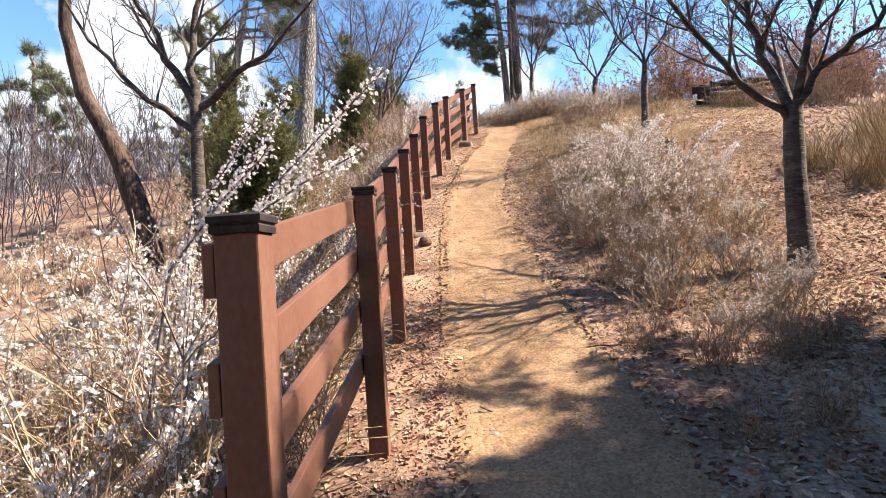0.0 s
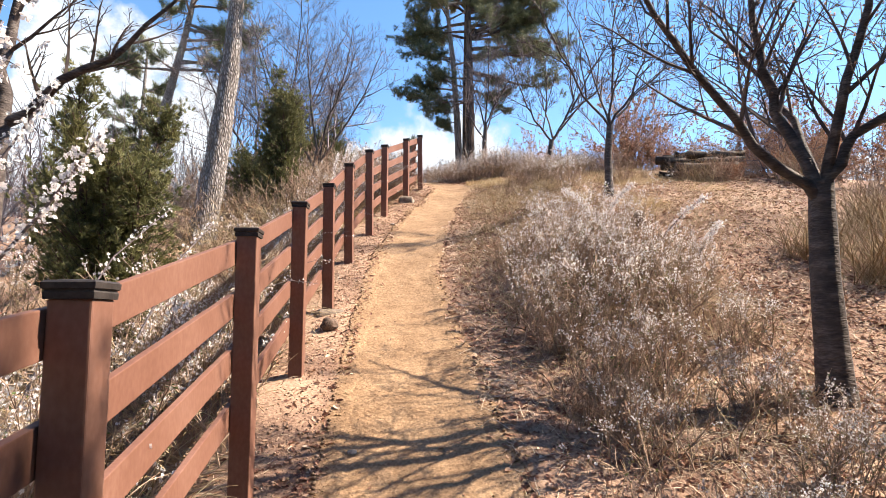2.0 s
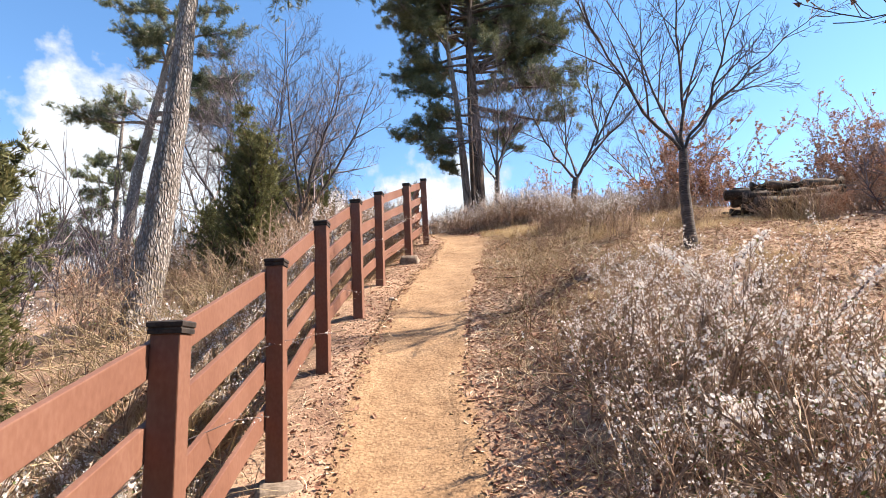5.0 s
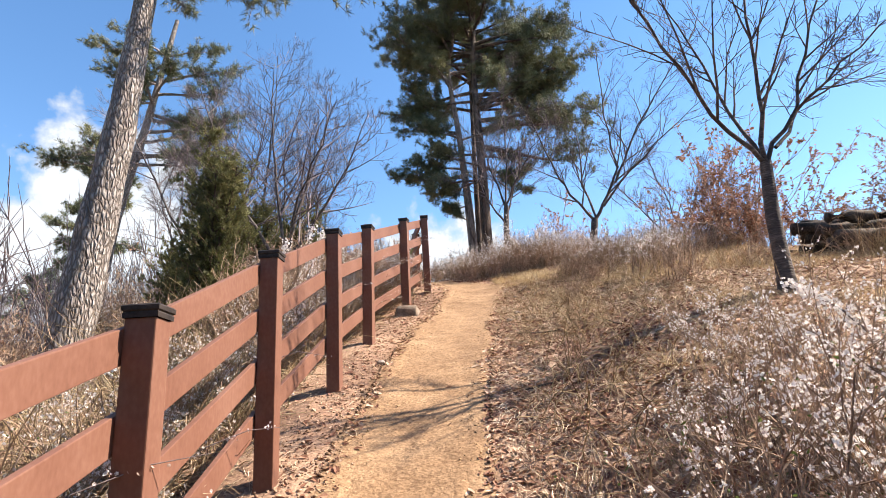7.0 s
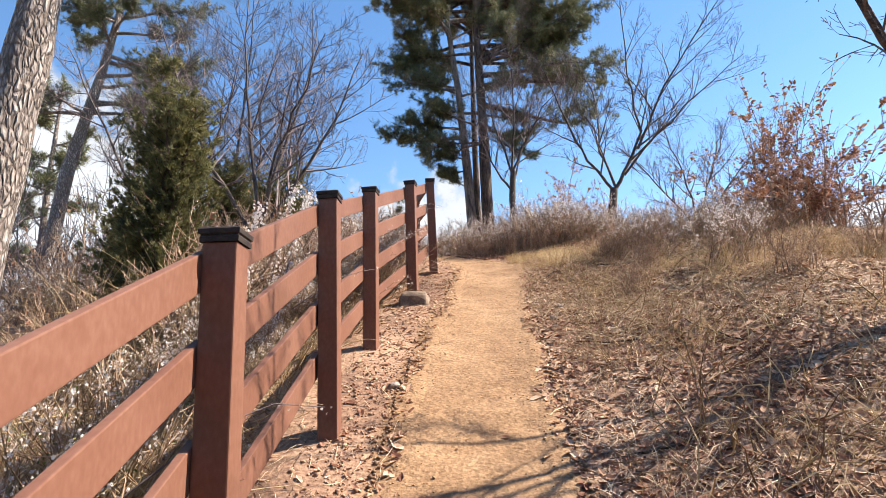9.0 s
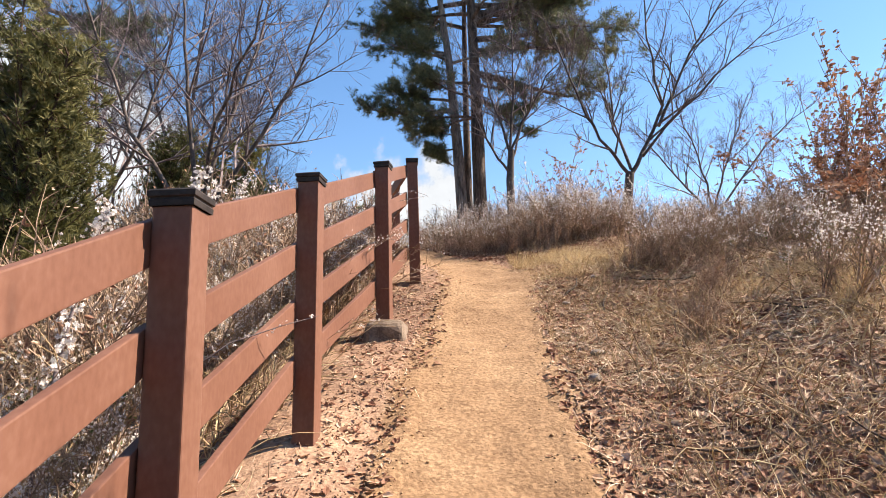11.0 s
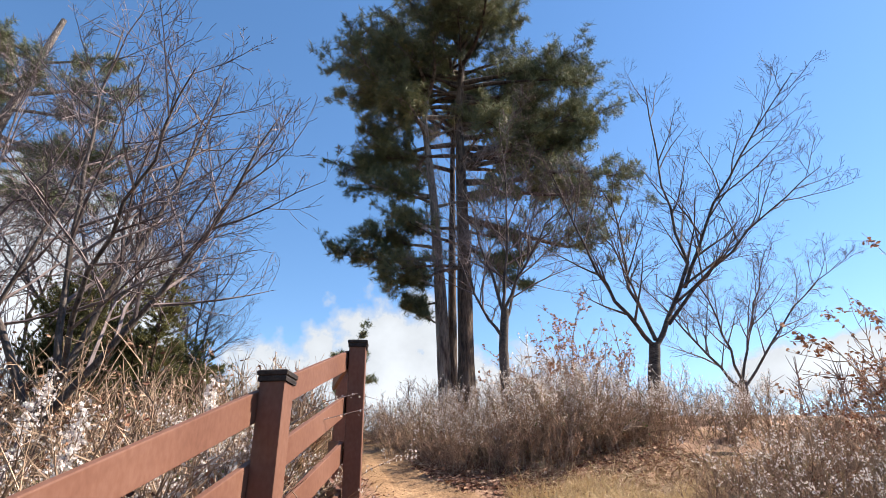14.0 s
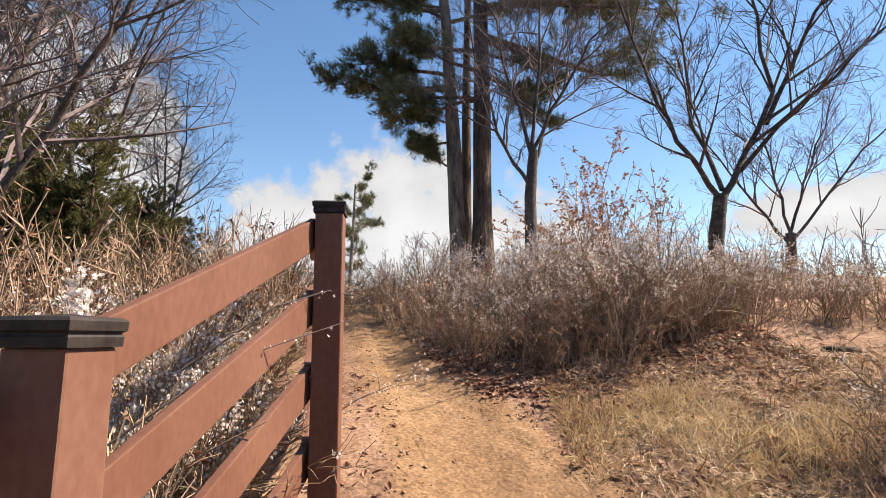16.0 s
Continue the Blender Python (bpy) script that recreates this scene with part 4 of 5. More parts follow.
pine("pine_tree", "dark curved red-barked pine in the scrub", (-3.2, 0.2), [(-2.95, 0.2, -0.7), (-3.05, 0.2, 0.6), (-3.35, 0.2, 1.5), (-3.75, 0.2, 2.2), (-3.95, 0.2, 3.0), (-3.9, 0.2, 4.6)],
     levels(7, [(4.0, 5.4, 8, 1.3, None)]), 27, r=0.15, bark=M_REDPINE, density=0.7)
for k, (x, y, h) in enumerate(((-21, 25, 5.2), (-28, 27, 6.0), (-16.5, 24, 3.6), (-13, 9, 4.0), (-24, 14, 5.0), (-3.5, 30, 6.5))):
    z = float(ground_z(x, y))
    pine("pine_tree", "distant pine with a rounded dark green crown", (x, y), [(x, y, z), (x + 0.1, y, z + h * 0.5), (x + 0.2, y, z + h)],
         levels(30 + k, [(h * 0.4, h * 0.7, 9, 1.5, None), (h * 0.7, h * 0.98, 9, 1.0, None)]), 40 + k, r=0.12, tuft=1.7, density=0.7, group="distant pines")
# pines beside the start of the walk, which shade its foot
for k, (x, y) in enumerate(((6.7, -2.3), (6.8, -4.0), (6.3, -3.2))):
    pine("pine_tree", "bushy pine beside the path that shades its foot", (x, y), [(x, y, -1.0), (x - 0.1, y, 1.6), (x - 0.1, y, 4.9)],
         levels(8 + k, [(0.7, 3.0, 22, 1.6, None), (3.0, 5.6, 26, 1.7, None)]), 50 + k, r=0.15, density=1.0, tuft=1.35)

# unseen pines, added behind and to the right to cut the sky fill
sky_blocker = pine("pine_tree", "tall dense pine in the woods around the path", (-7, -13), [(-7, -13, -2.9), (-6.9, -13, 2.0), (-6.9, -13, 8.5)],
             levels(60, [(1.0, 5.0, 22, 3.0, None), (5.0, 11.0, 26, 2.4, None)]), 60, r=0.25, density=0.55, tuft=3.6, group="surrounding woods")
for k, (x, y, s) in enumerate(((-12, -11, 1.0), (-3, -15, 1.1), (1, -13.5, 1.0), (5, -14.5, 1.15), (9, -12, 1.0), (13, -10, 1.1), (-16, -8, 1.0), (17, -6, 1.0), (19, -1, 1.05), (18, 4, 0.95), (-1, -19, 1.3), (7, -19, 1.3))):
    made = copy_thing(sky_blocker, pose(x, y, float(ground_z(x, y)), 0, 0, 67 * k))
    made.matrix_basis = pose(x, y, float(ground_z(x, y)), 0, 0, 67 * k) @ Matrix.Diagonal((s, s, s, 1))

juniper("bushy olive-green juniper with upright plumes", -2.35, 5.95, 2.75, 1.1, 61, 7)
juniper("broad dark evergreen shrub beyond the fence", -1.8, 0.6, 2.5, 1.05, 62, 6)
juniper("low evergreen shrub among the brush", -2.9, 1.9, 1.9, 1.4, 63, 6)
juniper("spreading low juniper in the thicket", -2.6, 10.2, 2.0, 1.6, 64, 7)
juniper("dense dark juniper among the bare trees", -3.9, 11.0, 2.4, 1.5, 66, 7)
juniper("dense dark juniper among the bare trees", -2.5, 11.2, 1.4, 1.4, 67, 6)
juniper("spreading low juniper in the thicket", -3.3, 7.4, 1.3, 1.4, 65, 6)

# ---- shrubs ----
bloomy = Kind([shrub("flowering_shrub", "leafless shrub covered in small white blossoms", "shrub", 70 + k, 1.15, 1.0, 22, bloom=5.0, bloom_from=0.5, subs=8, group="flowering shrubs") for k in range(4)])
sparse = Kind([shrub("flowering_shrub", "grey-twigged shrub with scattered white blossoms", "shrub", 80 + k, 0.82, 1.25, 30, bloom=3.0, leaf=0.4, leafmat=M_GREENLEAF, leaf_size=0.018, bloom_from=0.55, subs=9, group="flowering shrubs") for k in range(4)])
dry = Kind([shrub("dry_shrub", "tangled leafless brown shrub with dry leaves", "shrub", 90 + k, 0.85, 1.2, 34, leaf=0.55, leafmat=M_LEAF, twig=M_BROWNTWIG, leaf_size=0.027, group="dry shrubs") for k in range(3)])
rusty = Kind([shrub("oak_shrub", "bushy shrub hung with rust-brown dead leaves", "shrub", 100 + k, 1.5, 1.7, 36, leaf=6.5, twig=M_BROWNTWIG, leaf_size=0.038, group="rust-leaved shrubs") for k in range(3)])
rng = np.random.default_rng(12)
for x, y, s in ((2.1, -0.3, 0.7), (2.3, 0.5, 0.95), (1.8, 0.8, 0.85), (2.7, 1.0, 0.85), (1.9, 1.6, 0.95), (2.8, -0.6, 0.6), (2.1, -1.0, 0.55), (2.1, 1.2, 1.0), (2.5, 1.85, 0.7), (2.65, 1.45, 0.75), (3.3, 1.6, 0.6), (1.75, 2.2, 0.5), (2.9, 0.6, 0.7), (2.45, -0.1, 0.7), (1.95, 0.4, 0.7),
                (1.0, 9.4, 0.55), (1.5, 9.5, 0.85), (2.0, 9.4, 0.9), (0.7, 10.0, 0.6), (1.2, 10.1, 0.65), (1.8, 10.0, 0.65), (2.4, 9.7, 0.6), (0.6, 10.9, 0.65), (1.3, 11.0, 0.65), (2.2, 10.8, 0.6), (0.3, 12.0, 0.7), (2.9, 10.2, 0.6), (3.6, 9.6, 0.55),
                (2.6, 5.6, 0.7), (2.95, 6.2, 0.75), (2.4, 6.9, 0.5), (3.5, 10.4, 0.6), (4.2, 10.6, 0.6), (3.1, 0.2, 0.6), (3.1, 1.0, 0.7), (2.9, -1.2, 0.5), (3.1, -0.9, 0.45), (2.4, -1.6, 0.4)):
    sparse.put(x, y, s * rng.uniform(0.9, 1.1))
for x, y, s in ((2.0, 1.9, 0.65), (2.4, 2.2, 0.6), (2.1, 2.6, 0.5), (2.1, 1.5, 0.7), (2.5, 1.15, 0.7), (1.85, 1.2, 0.55), (2.75, 1.9, 0.6), (0.9, 9.8, 0.55), (1.4, 9.75, 0.65), (1.9, 9.8, 0.7), (2.3, 9.55, 0.6), (1.0, 10.2, 0.5), (1.5, 10.6, 0.5), (0.6, 10.6, 0.5), (1.9, 10.4, 0.5)):
    bloomy.put(x, y, s)
for k in range(34):   # along the far side of the fence
    y = -4.6 + k * 0.42 + rng.uniform(-0.15, 0.15)
    x = np.interp(y, [p[1] for p in FENCE], [p[0] for p in FENCE]) - rng.uniform(0.45, 1.1)
    (bloomy if y < -1.2 and k % 2 else sparse).put(x, y, rng.uniform(0.5, 0.8) if y > 0.5 else rng.uniform(0.75, 1.05))
for x, y, s in ((-0.75, 5.4, 0.6), (-0.65, 6.1, 0.55), (-0.6, 6.7, 0.75), (-0.5, 7.3, 0.7), (-0.45, 6.95, 0.65), (-0.4, 7.7, 0.65), (-0.8, 7.1, 0.8), (-0.6, 6.3, 0.7), (-1.2, 6.5, 0.7), (-1.3, 7.6, 0.7), (-0.9, 4.2, 0.55), (-1.6, 5.6, 0.7), (-0.9, 8.3, 0.6), (-1.9, 8.6, 0.8)):
    bloomy.put(x, y, s)
for k in range(6):
    bloomy.put(rng.uniform(-3.2, -0.6), rng.uniform(-4.8, -0.3), rng.uniform(0.8, 1.2))
for k in range(60):
    y = rng.uniform(-5, 13)
    x = np.interp(y, [p[1] for p in FENCE], [p[0] for p in FENCE]) - rng.uniform(0.7, 6)
    (dry if k % 2 else sparse).put(x, y, rng.uniform(0.7, 1.15))
for k in range(22):
    y = rng.uniform(4.5, 11.5)
    dry.put(np.interp(y, [p[1] for p in FENCE], [p[0] for p in FENCE]) - rng.uniform(0.5, 2.4), y, rng.uniform(0.8, 1.2))
for x, y, s in ((4.6, 8.0, 1.2), (4.3, 8.35, 0.8), (5.0, 8.3, 0.75), (6.6, 7.0, 0.9), (7.0, 6.6, 1.15), (6.7, 5.6, 0.6), (7.3, 6.0, 1.0), (7.9, 5.0, 0.9), (3.6, 16.2, 1.5), (6.2, 5.3, 0.45), (5.5, 5.4, 0.3)):
    rusty.put(x, y, s)
for x, y, s in ((4.7, 5.6, 0.5), (5.3, 5.6, 0.55), (5.9, 5.7, 0.5), (5.6, 6.5, 0.7), (5.2, 5.2, 0.6), (6.2, 4.6, 0.8), (7.0, 3.5, 0.9), (8.0, 2.5, 1.0), (6.0, 3.0, 0.6), (1.6, 9.3, 0.6), (0.9, 9.7, 0.6), (2.3, 9.4, 0.6), (1.3, 9.7, 0.65), (1.9, 9.6, 0.65), (1.1, 9.3, 0.5), (0.5, 10.4, 0.6), (2.7, 4.9, 0.5), (3.6, 5.3, 0.5), (2.9, 7.8, 0.6), (3.4, 7.6, 0.6), (3.9, 7.4, 0.6)):
    dry.put(x, y, s)
for x, y, s in ((2.9, 7.1, 0.6), (3.3, 7.3, 0.6), (2.6, 7.5, 0.6), (2.25, 7.25, 0.5), (4.2, 9.4, 0.6), (3.2, 9.5, 0.6), (2.6, 9.8, 0.6)):
    sparse.put(x, y, s)
for x, y, s in ((3.7, 7.1, 0.6), (3.3, 7.7, 0.5), (4.6, 8.9, 0.7), (2.9, 9.9, 0.6), (2.4, 7.4, 0.5), (2.0, 7.25, 0.45), (2.25, 7.05, 0.5), (2.65, 7.3, 0.55), (2.2, 7.6, 0.4),
                (0.75, 9.05, 0.45), (1.1, 8.95, 0.5), (1.5, 8.95, 0.55), (1.9, 9.1, 0.55), (1.3, 9.15, 0.6), (0.55, 9.35, 0.5), (0.3, 9.8, 0.5), (1.7, 9.2, 0.65), (2.15, 9.2, 0.55), (0.1, 10.3, 0.5), (-0.1, 10.9, 0.5)):
    dry.put(x, y, s)
for x, y, s in ((0.95, 9.2, 0.55), (1.35, 9.2, 0.6), (1.75, 9.15, 0.65), (0.6, 9.6, 0.55), (0.25, 10.2, 0.55), (0.0, 11.2, 0.6)):
    sparse.put(x, y, s)
for k in range(16):   # brush between the bare trees beyond the fence
    dry.put(rng.uniform(-5.5, -1.2), rng.uniform(8.6, 12.6), rng.uniform(1.2, 1.9))
for x, y, s in ((1.85, -1.6, 0.35), (2.2, -1.9, 0.4), (2.6, -1.9, 0.45), (1.85, -0.6, 0.4), (2.05, -0.7, 0.5), (2.3, -0.2, 0.55), (2.9, -1.7, 0.4), (2.5, -2.6, 0.35), (3.0, -2.4, 0.4), (2.15, -2.7, 0.3), (1.85, 0.2, 0.5), (1.8, 5.7, 0.35), (2.1, 6.2, 0.4)):
    dry.put(x, y, s)
for x, y, s in ((1.5, 9.3, 0.5), (2.0, 9.25, 0.52), (2.45, 9.3, 0.5), (1.2, 9.7, 0.5), (0.8, 9.9, 0.5), (2.8, 9.6, 0.5), (1.7, 9.9, 0.6), (2.2, 10.0, 0.6)):
    bloomy.put(x, y, s)
for kind in (bloomy, sparse, dry, rusty):
    kind.done()

# long blossoming sprays that lean over the fence
def spray(label, pts, seed, n, r=0.009, small=1.0):
    rng = np.random.default_rng(seed)
    g, b = Geo(), Geo()
    base = np.array(pts[0], float)
    line = [np.array(p, float) - base for p in pts]
    dense = [a + (c - a) * f for a, c in zip(line, line[1:]) for f in np.linspace(0, 1, 5)[:-1]] + [line[-1]]
    g.tube(dense, np.linspace(r, r * 0.35, len(dense)), 5)
    P = []
    for i in range(n):
        f = rng.uniform(0.18, 1) * (len(dense) - 1)
        c = min(int(f), len(dense) - 2)
        P.append(dense[c] + (f - c) * (dense[c + 1] - dense[c]) + rng.normal(0, 0.02 * small, 3))
    top = tagged(new("blossom_branch"), label, "blossom branch", "blossom branches")
    top.location = base
    b.scatter(BLOSSOM, P, rots(rng, n), rng.uniform(0.7, 1.2, n) * small)
    part("stem", g.mesh("stem", M_GREYTWIG), top)
    part("bloom", b.mesh("bloom", M_BLOSSOM, False), top)

copy_thing(foot, pose(FENCE[4][0] + 0.03, FENCE[4][1], FENCE[4][2] - FENCE[4][3] - 0.12, 0, 0, 20))

def gz(x, y):
    return float(ground_z(x, y)) - 0.05
for k, (x, y, dx, dy, h) in enumerate(((-0.55, -2.6, 0.1, 0.3, 1.35), (-0.9, -2.3, 0.35, 0.2, 1.45), (-0.7, -3.0, -0.2, 0.1, 1.25), (-0.9, -1.0, 0.2, 1.0, 1.6), (-1.3, -1.3, 0.5, 0.9, 1.8), (-1.0, 4.3, 0.1, 0.2, 1.3), (-0.9, 4.7, 0.2, 0.3, 1.35), (-1.1, 5.1, 0.2, 0.2, 1.4), (-1.3, 6.6, 0.1, 0.1, 1.3), (-0.6, 7.2, -0.1, 0.1, 1.1), (-0.9, 6.4, 0, 0.1, 1.2), (2.9, 1.7, -0.5, 0.2, 0.65), (3.0, 1.9, 0.5, -0.3, 0.6), (2.7, 2.1, -0.5, 0.1, 0.7), (2.5, 2.2, 0.4, -0.2, 0.65), (3.3, 1.6, 0.4, 0.2, 0.55))):
    z = gz(x, y)
    spray("upright stem thickly set with white blossoms", [(x, y, z), (x + dx * 0.3, y + dy * 0.3, z + h * 0.45), (x + dx * 0.65, y + dy * 0.65, z + h * 0.8), (x + dx, y + dy, z + h)], 200 + k, 300 if y < -1.5 else 130 if y < 0 else 360)

for k, (x, y, way) in enumerate(((-0.7, -2.6, ((-0.14, -2.81, 0.5), (0.19, -2.97, 0.7), (0.6, -3.35, 0.84))),
                                 (-1.1, -2.3, ((-0.75, -2.2, 0.55), (-0.5, -2.14, 0.9), (-0.33, -2.09, 1.24))),
                                 (-0.8, -3.0, ((-0.25, -2.95, 0.3), (0.12, -3.05, 0.47), (0.45, -3.2, 0.56))),
                                 (-1.0, -2.0, ((-0.6, -2.1, 0.45), (-0.15, -2.3, 0.75), (0.12, -2.45, 0.93))),
                                 (-1.5, -1.9, ((-1.1, -2.0, 0.5), (-0.75, -2.1, 0.8), (-0.45, -2.3, 1.05))),
                                 (-0.6, -3.4, ((-0.4, -3.3, 0.1), (-0.2, -3.2, 0.4), (0.1, -3.3, 0.6))))):
    spray("arching branch thickly wrapped in white blossoms leaning over the fence", [(x, y, gz(x, y)), *way], 260 + k, 360, 0.009, 0.95)
for k in range(8):
    p = (-0.35 - 0.22 * k % 1.4, -3.5 + 0.33 * k)
    spray("upright stem thickly set with white blossoms", [(p[0], p[1], gz(*p)), (p[0] + 0.1, p[1], gz(*p) + 0.55), (p[0] + 0.25, p[1] - 0.1, gz(*p) + 1.1 + 0.05 * (k % 3))], 280 + k, 150, 0.007, 1.0)

# thin flowering sprigs that reach through the rails
rs = np.random.default_rng(77)
for k, (i, f, drop) in enumerate(((3, 0.9, 0.42), (3, 0.3, 0.5), (4, 0.6, 0.7), (5, 0.2, 0.6), (6, 0.5, 0.5), (7, 0.9, 0.5), (7, 0.4, 0.35), (8, 0.6, 0.3), (8, 0.85, 0.25), (2, 0.5, 0.4))):
    a, b = FENCE[i], FENCE[i + 1]
    x, y, z = (a[m] + f * (b[m] - a[m]) for m in range(3))
    z -= drop
    p = [(x - 0.35, y - 0.1, z - 0.25), (x - 0.12, y + 0.02, z - 0.06), (x + 0.03, y + 0.12, z), (x + 0.1 + rs.uniform(0, 0.08), y + 0.25, z + rs.uniform(-0.03, 0.06))]
    spray("thin twig with a few white blossoms reaching through the fence", p, 500 + k, 22, 0.0035, 0.55)

# ---- log pile ----
pile = tagged(new("log_pile"), "stack of grey weathered logs among the shrubs", "log pile")
pile.location = (5.2, 6.1, gz(5.2, 6.1))
rl = random.Random(8)
for row in range(3):
    for k in range(5 - row):
        g = Geo()
        L, r = rl.uniform(1.0, 1.4), rl.uniform(0.05, 0.085)
        pts = [(-L / 2 + L * i / 5, rl.uniform(-0.015, 0.015), rl.uniform(-0.012, 0.012)) for i in range(6)]
        g.tube([(pts[0][0] - 0.001, 0, 0)] + pts + [(pts[-1][0] + 0.001, 0, 0)], [0.0005] + [r * rl.uniform(0.9, 1.05) for _ in pts] + [0.0005], 9)
        log = part("log", g.mesh("log", M_LOG), pile)
        log.matrix_basis = pose(rl.uniform(-0.12, 0.12), (k - 2 + row / 2) * 0.17, 0.13 + row * 0.13, rl.uniform(0, 90), rl.uniform(-3, 3), rl.uniform(-7, 7))

# ---- ground cover ----
def place_filter(x, y):
    return on_path(x, y) < rng.uniform(0.1, 1.003, np.shape(x)) ** 1.5

rng = np.random.default_rng(31)
def cover(n, boxes):
    """Random places off the path in boxes (x0, x1, y0, y1, share)."""
    out = []
    for x0, x1, y0, y1, share in boxes:
        k = int(n * share)
        x, y = rng.uniform(x0, x1, k), rng.uniform(y0, y1, k)
        ok = place_filter(x, y)
        out.append(np.stack([x[ok], y[ok]], 1))
    return np.concatenate(out)

def thinned(xy):
    """Drops most places on the strip between the fence and the path."""
    strip = (xy[:, 0] < np.interp(xy[:, 1], PY, PL)) & (xy[:, 0] > np.interp(xy[:, 1], [p[1] for p in FENCE], [p[0] for p in FENCE]) - 0.15) & (xy[:, 1] > -1)
    return xy[~strip | (rng.random(len(xy)) < 0.3)]

xy = cover(64000, [(0.0, 4.5, -5, 2, 0.42), (-0.3, 4.5, 2, 9, 0.22), (0.8, 2.8, 2, 7.6, 0.28), (-0.3, 0.4, 0, 7.5, 0.06), (-2, 6, -5, 12, 0.2), (0.2, 2.6, 8.55, 9.6, 0.15), (2.6, 6.5, 0.5, 6.5, 0.26), (2.4, 5.2, -2.2, 1.2, 0.12), (1.2, 3.8, 7.2, 8.8, 0.05)])
xy = thinned(xy)
g = Geo()
g.scatter(LEAF, np.column_stack([xy, surface_z(xy[:, 0], xy[:, 1]) + 0.003]), lie(rng, xy[:, 0], xy[:, 1], 0.5), rng.uniform(0.018, 0.056, len(xy)) * rng.uniform(0.55, 1.2, len(xy)))
tagged(new("leaf_litter", g.mesh("leaf_litter", M_LEAF, False)), "scattered dry brown fallen leaves on the ground", "leaf litter", kind="stuff")
n = 90
xs_, ys_ = rng.uniform(0, 1.6, n), rng.uniform(-4, 9, n)
g = Geo()
g.scatter(LEAF, np.column_stack([xs_, ys_, surface_z(xs_, ys_) + 0.0025]), lie(rng, xs_, ys_, 0.25), rng.uniform(0.012, 0.03, n))
tagged(new("leaf_litter", g.mesh("leaf_litter", M_LEAF, False)), "few dry leaves lying on the sandy path", "leaf litter", kind="stuff")

BLADE = (np.array([(-0.5, 0, 0), (0.5, 0, 0), (0.35, 0.25, 0.55), (-0.35, 0.25, 0.55), (0, 0.8, 1.0)]) * (0.035, 1, 1), np.array([(0, 1, 2), (0, 2, 3), (3, 2, 4)]))
xy = cover(120000, [(1.0, 3.6, -1.5, 7.5, 0.3), (1.0, 5.5, 2, 9.5, 0.4), (-3.5, -0.3, -4, 10, 0.2), (2.0, 6.5, -2.5, 3, 0.14), (0.7, 4.5, 5.5, 10, 0.26)])
dens = fbm(xy[:, 0] * 1.3, xy[:, 1] * 1.3, 41) + rng.uniform(-0.6, 0.6, len(xy))
xy = xy[dens > 0.05]
g = Geo()
g.scatter(BLADE, np.column_stack([xy, ground_z(xy[:, 0], xy[:, 1]) - 0.005]), rots(rng, len(xy), 0.7), rng.uniform(0.03, 0.11, len(xy)) * np.where(fbm(xy[:, 0] * 0.8, xy[:, 1] * 0.8, 47) > 0.15, 1.5, 0.9))
tagged(new("dry_grass", g.mesh("dry_grass", M_STRAW, False)), "matted pale dry grass on the bank", "grass", kind="stuff")

xy = cover(80000, [(1.05, 4.6, 7.3, 8.7, 0.5), (2.2, 5.0, 2.6, 7.4, 0.25), (1.5, 4.2, 3.0, 6.8, 0.25)])
g = Geo()
g.scatter(BLADE, np.column_stack([xy, ground_z(xy[:, 0], xy[:, 1]) - 0.005]), rots(rng, len(xy), 1.25), rng.uniform(0.025, 0.085, len(xy)) * (0.55 + 1.1 * smooth(0.5 + 1.6 * fbm(xy[:, 0] * 2.3, xy[:, 1] * 2.3, 49))))
tagged(new("dry_grass", g.mesh("dry_grass", M_PALEGRASS, False)), "golden carpet of short dry grass beside the path", "grass", kind="stuff")

# fallen stems of straw lying criss-cross on the banks
rs = np.random.default_rng(63)
xy = cover(52000, [(0.9, 3.4, 2.2, 8.2, 0.45), (1.1, 3.6, -1.8, 2.2, 0.2), (2.2, 5.2, -1.5, 7.5, 0.32), (1.2, 4.2, 7.3, 8.8, 0.1), (-0.6, 0.2, -2, 7.4, 0.05)])
xy = xy[fbm(xy[:, 0] * 1.1, xy[:, 1] * 1.1, 64) + rs.uniform(-0.5, 0.5, len(xy)) > -0.12]
k = len(xy)
a, turn, ln, wd = rs.uniform(0, 2 * math.pi, k), rs.normal(0, 0.33, k), rs.uniform(0.05, 0.17, k), rs.uniform(0.0007, 0.0018, k)
V, q, way = [], xy.copy(), a.copy()
arch = rs.uniform(0.0, 0.03, k) * rs.uniform(0, 1, k)
for i in range(4):
    z = ground_z(q[:, 0], q[:, 1]) + 0.005 + arch * (0.2, 0.9, 1.0, 0.3)[i] * (ln / 0.1)
    side = np.stack([-np.sin(way), np.cos(way)], 1) * (wd * (1.0, 1.0, 0.9, 0.35)[i])[:, None]
    V += [np.column_stack([q + side, z]), np.column_stack([q - side, z + 0.001])]
    q = q + np.stack([np.cos(way), np.sin(way)], 1) * (ln / 3)[:, None]
    way = way + turn
V = np.stack(V, 1)
T = np.array([(2 * i, 2 * i + 1, 2 * i + 3) for i in range(3)] + [(2 * i, 2 * i + 3, 2 * i + 2) for i in range(3)])
g = Geo()
g.raw(V.reshape(-1, 3), (T[None] + (np.arange(k) * 8)[:, None, None]).reshape(-1, 3))
tagged(new("straw_litter", g.mesh("straw_litter", M_PALESTRAW, False)), "pale dry stems of straw strewn over the bank", "straw", kind="stuff")

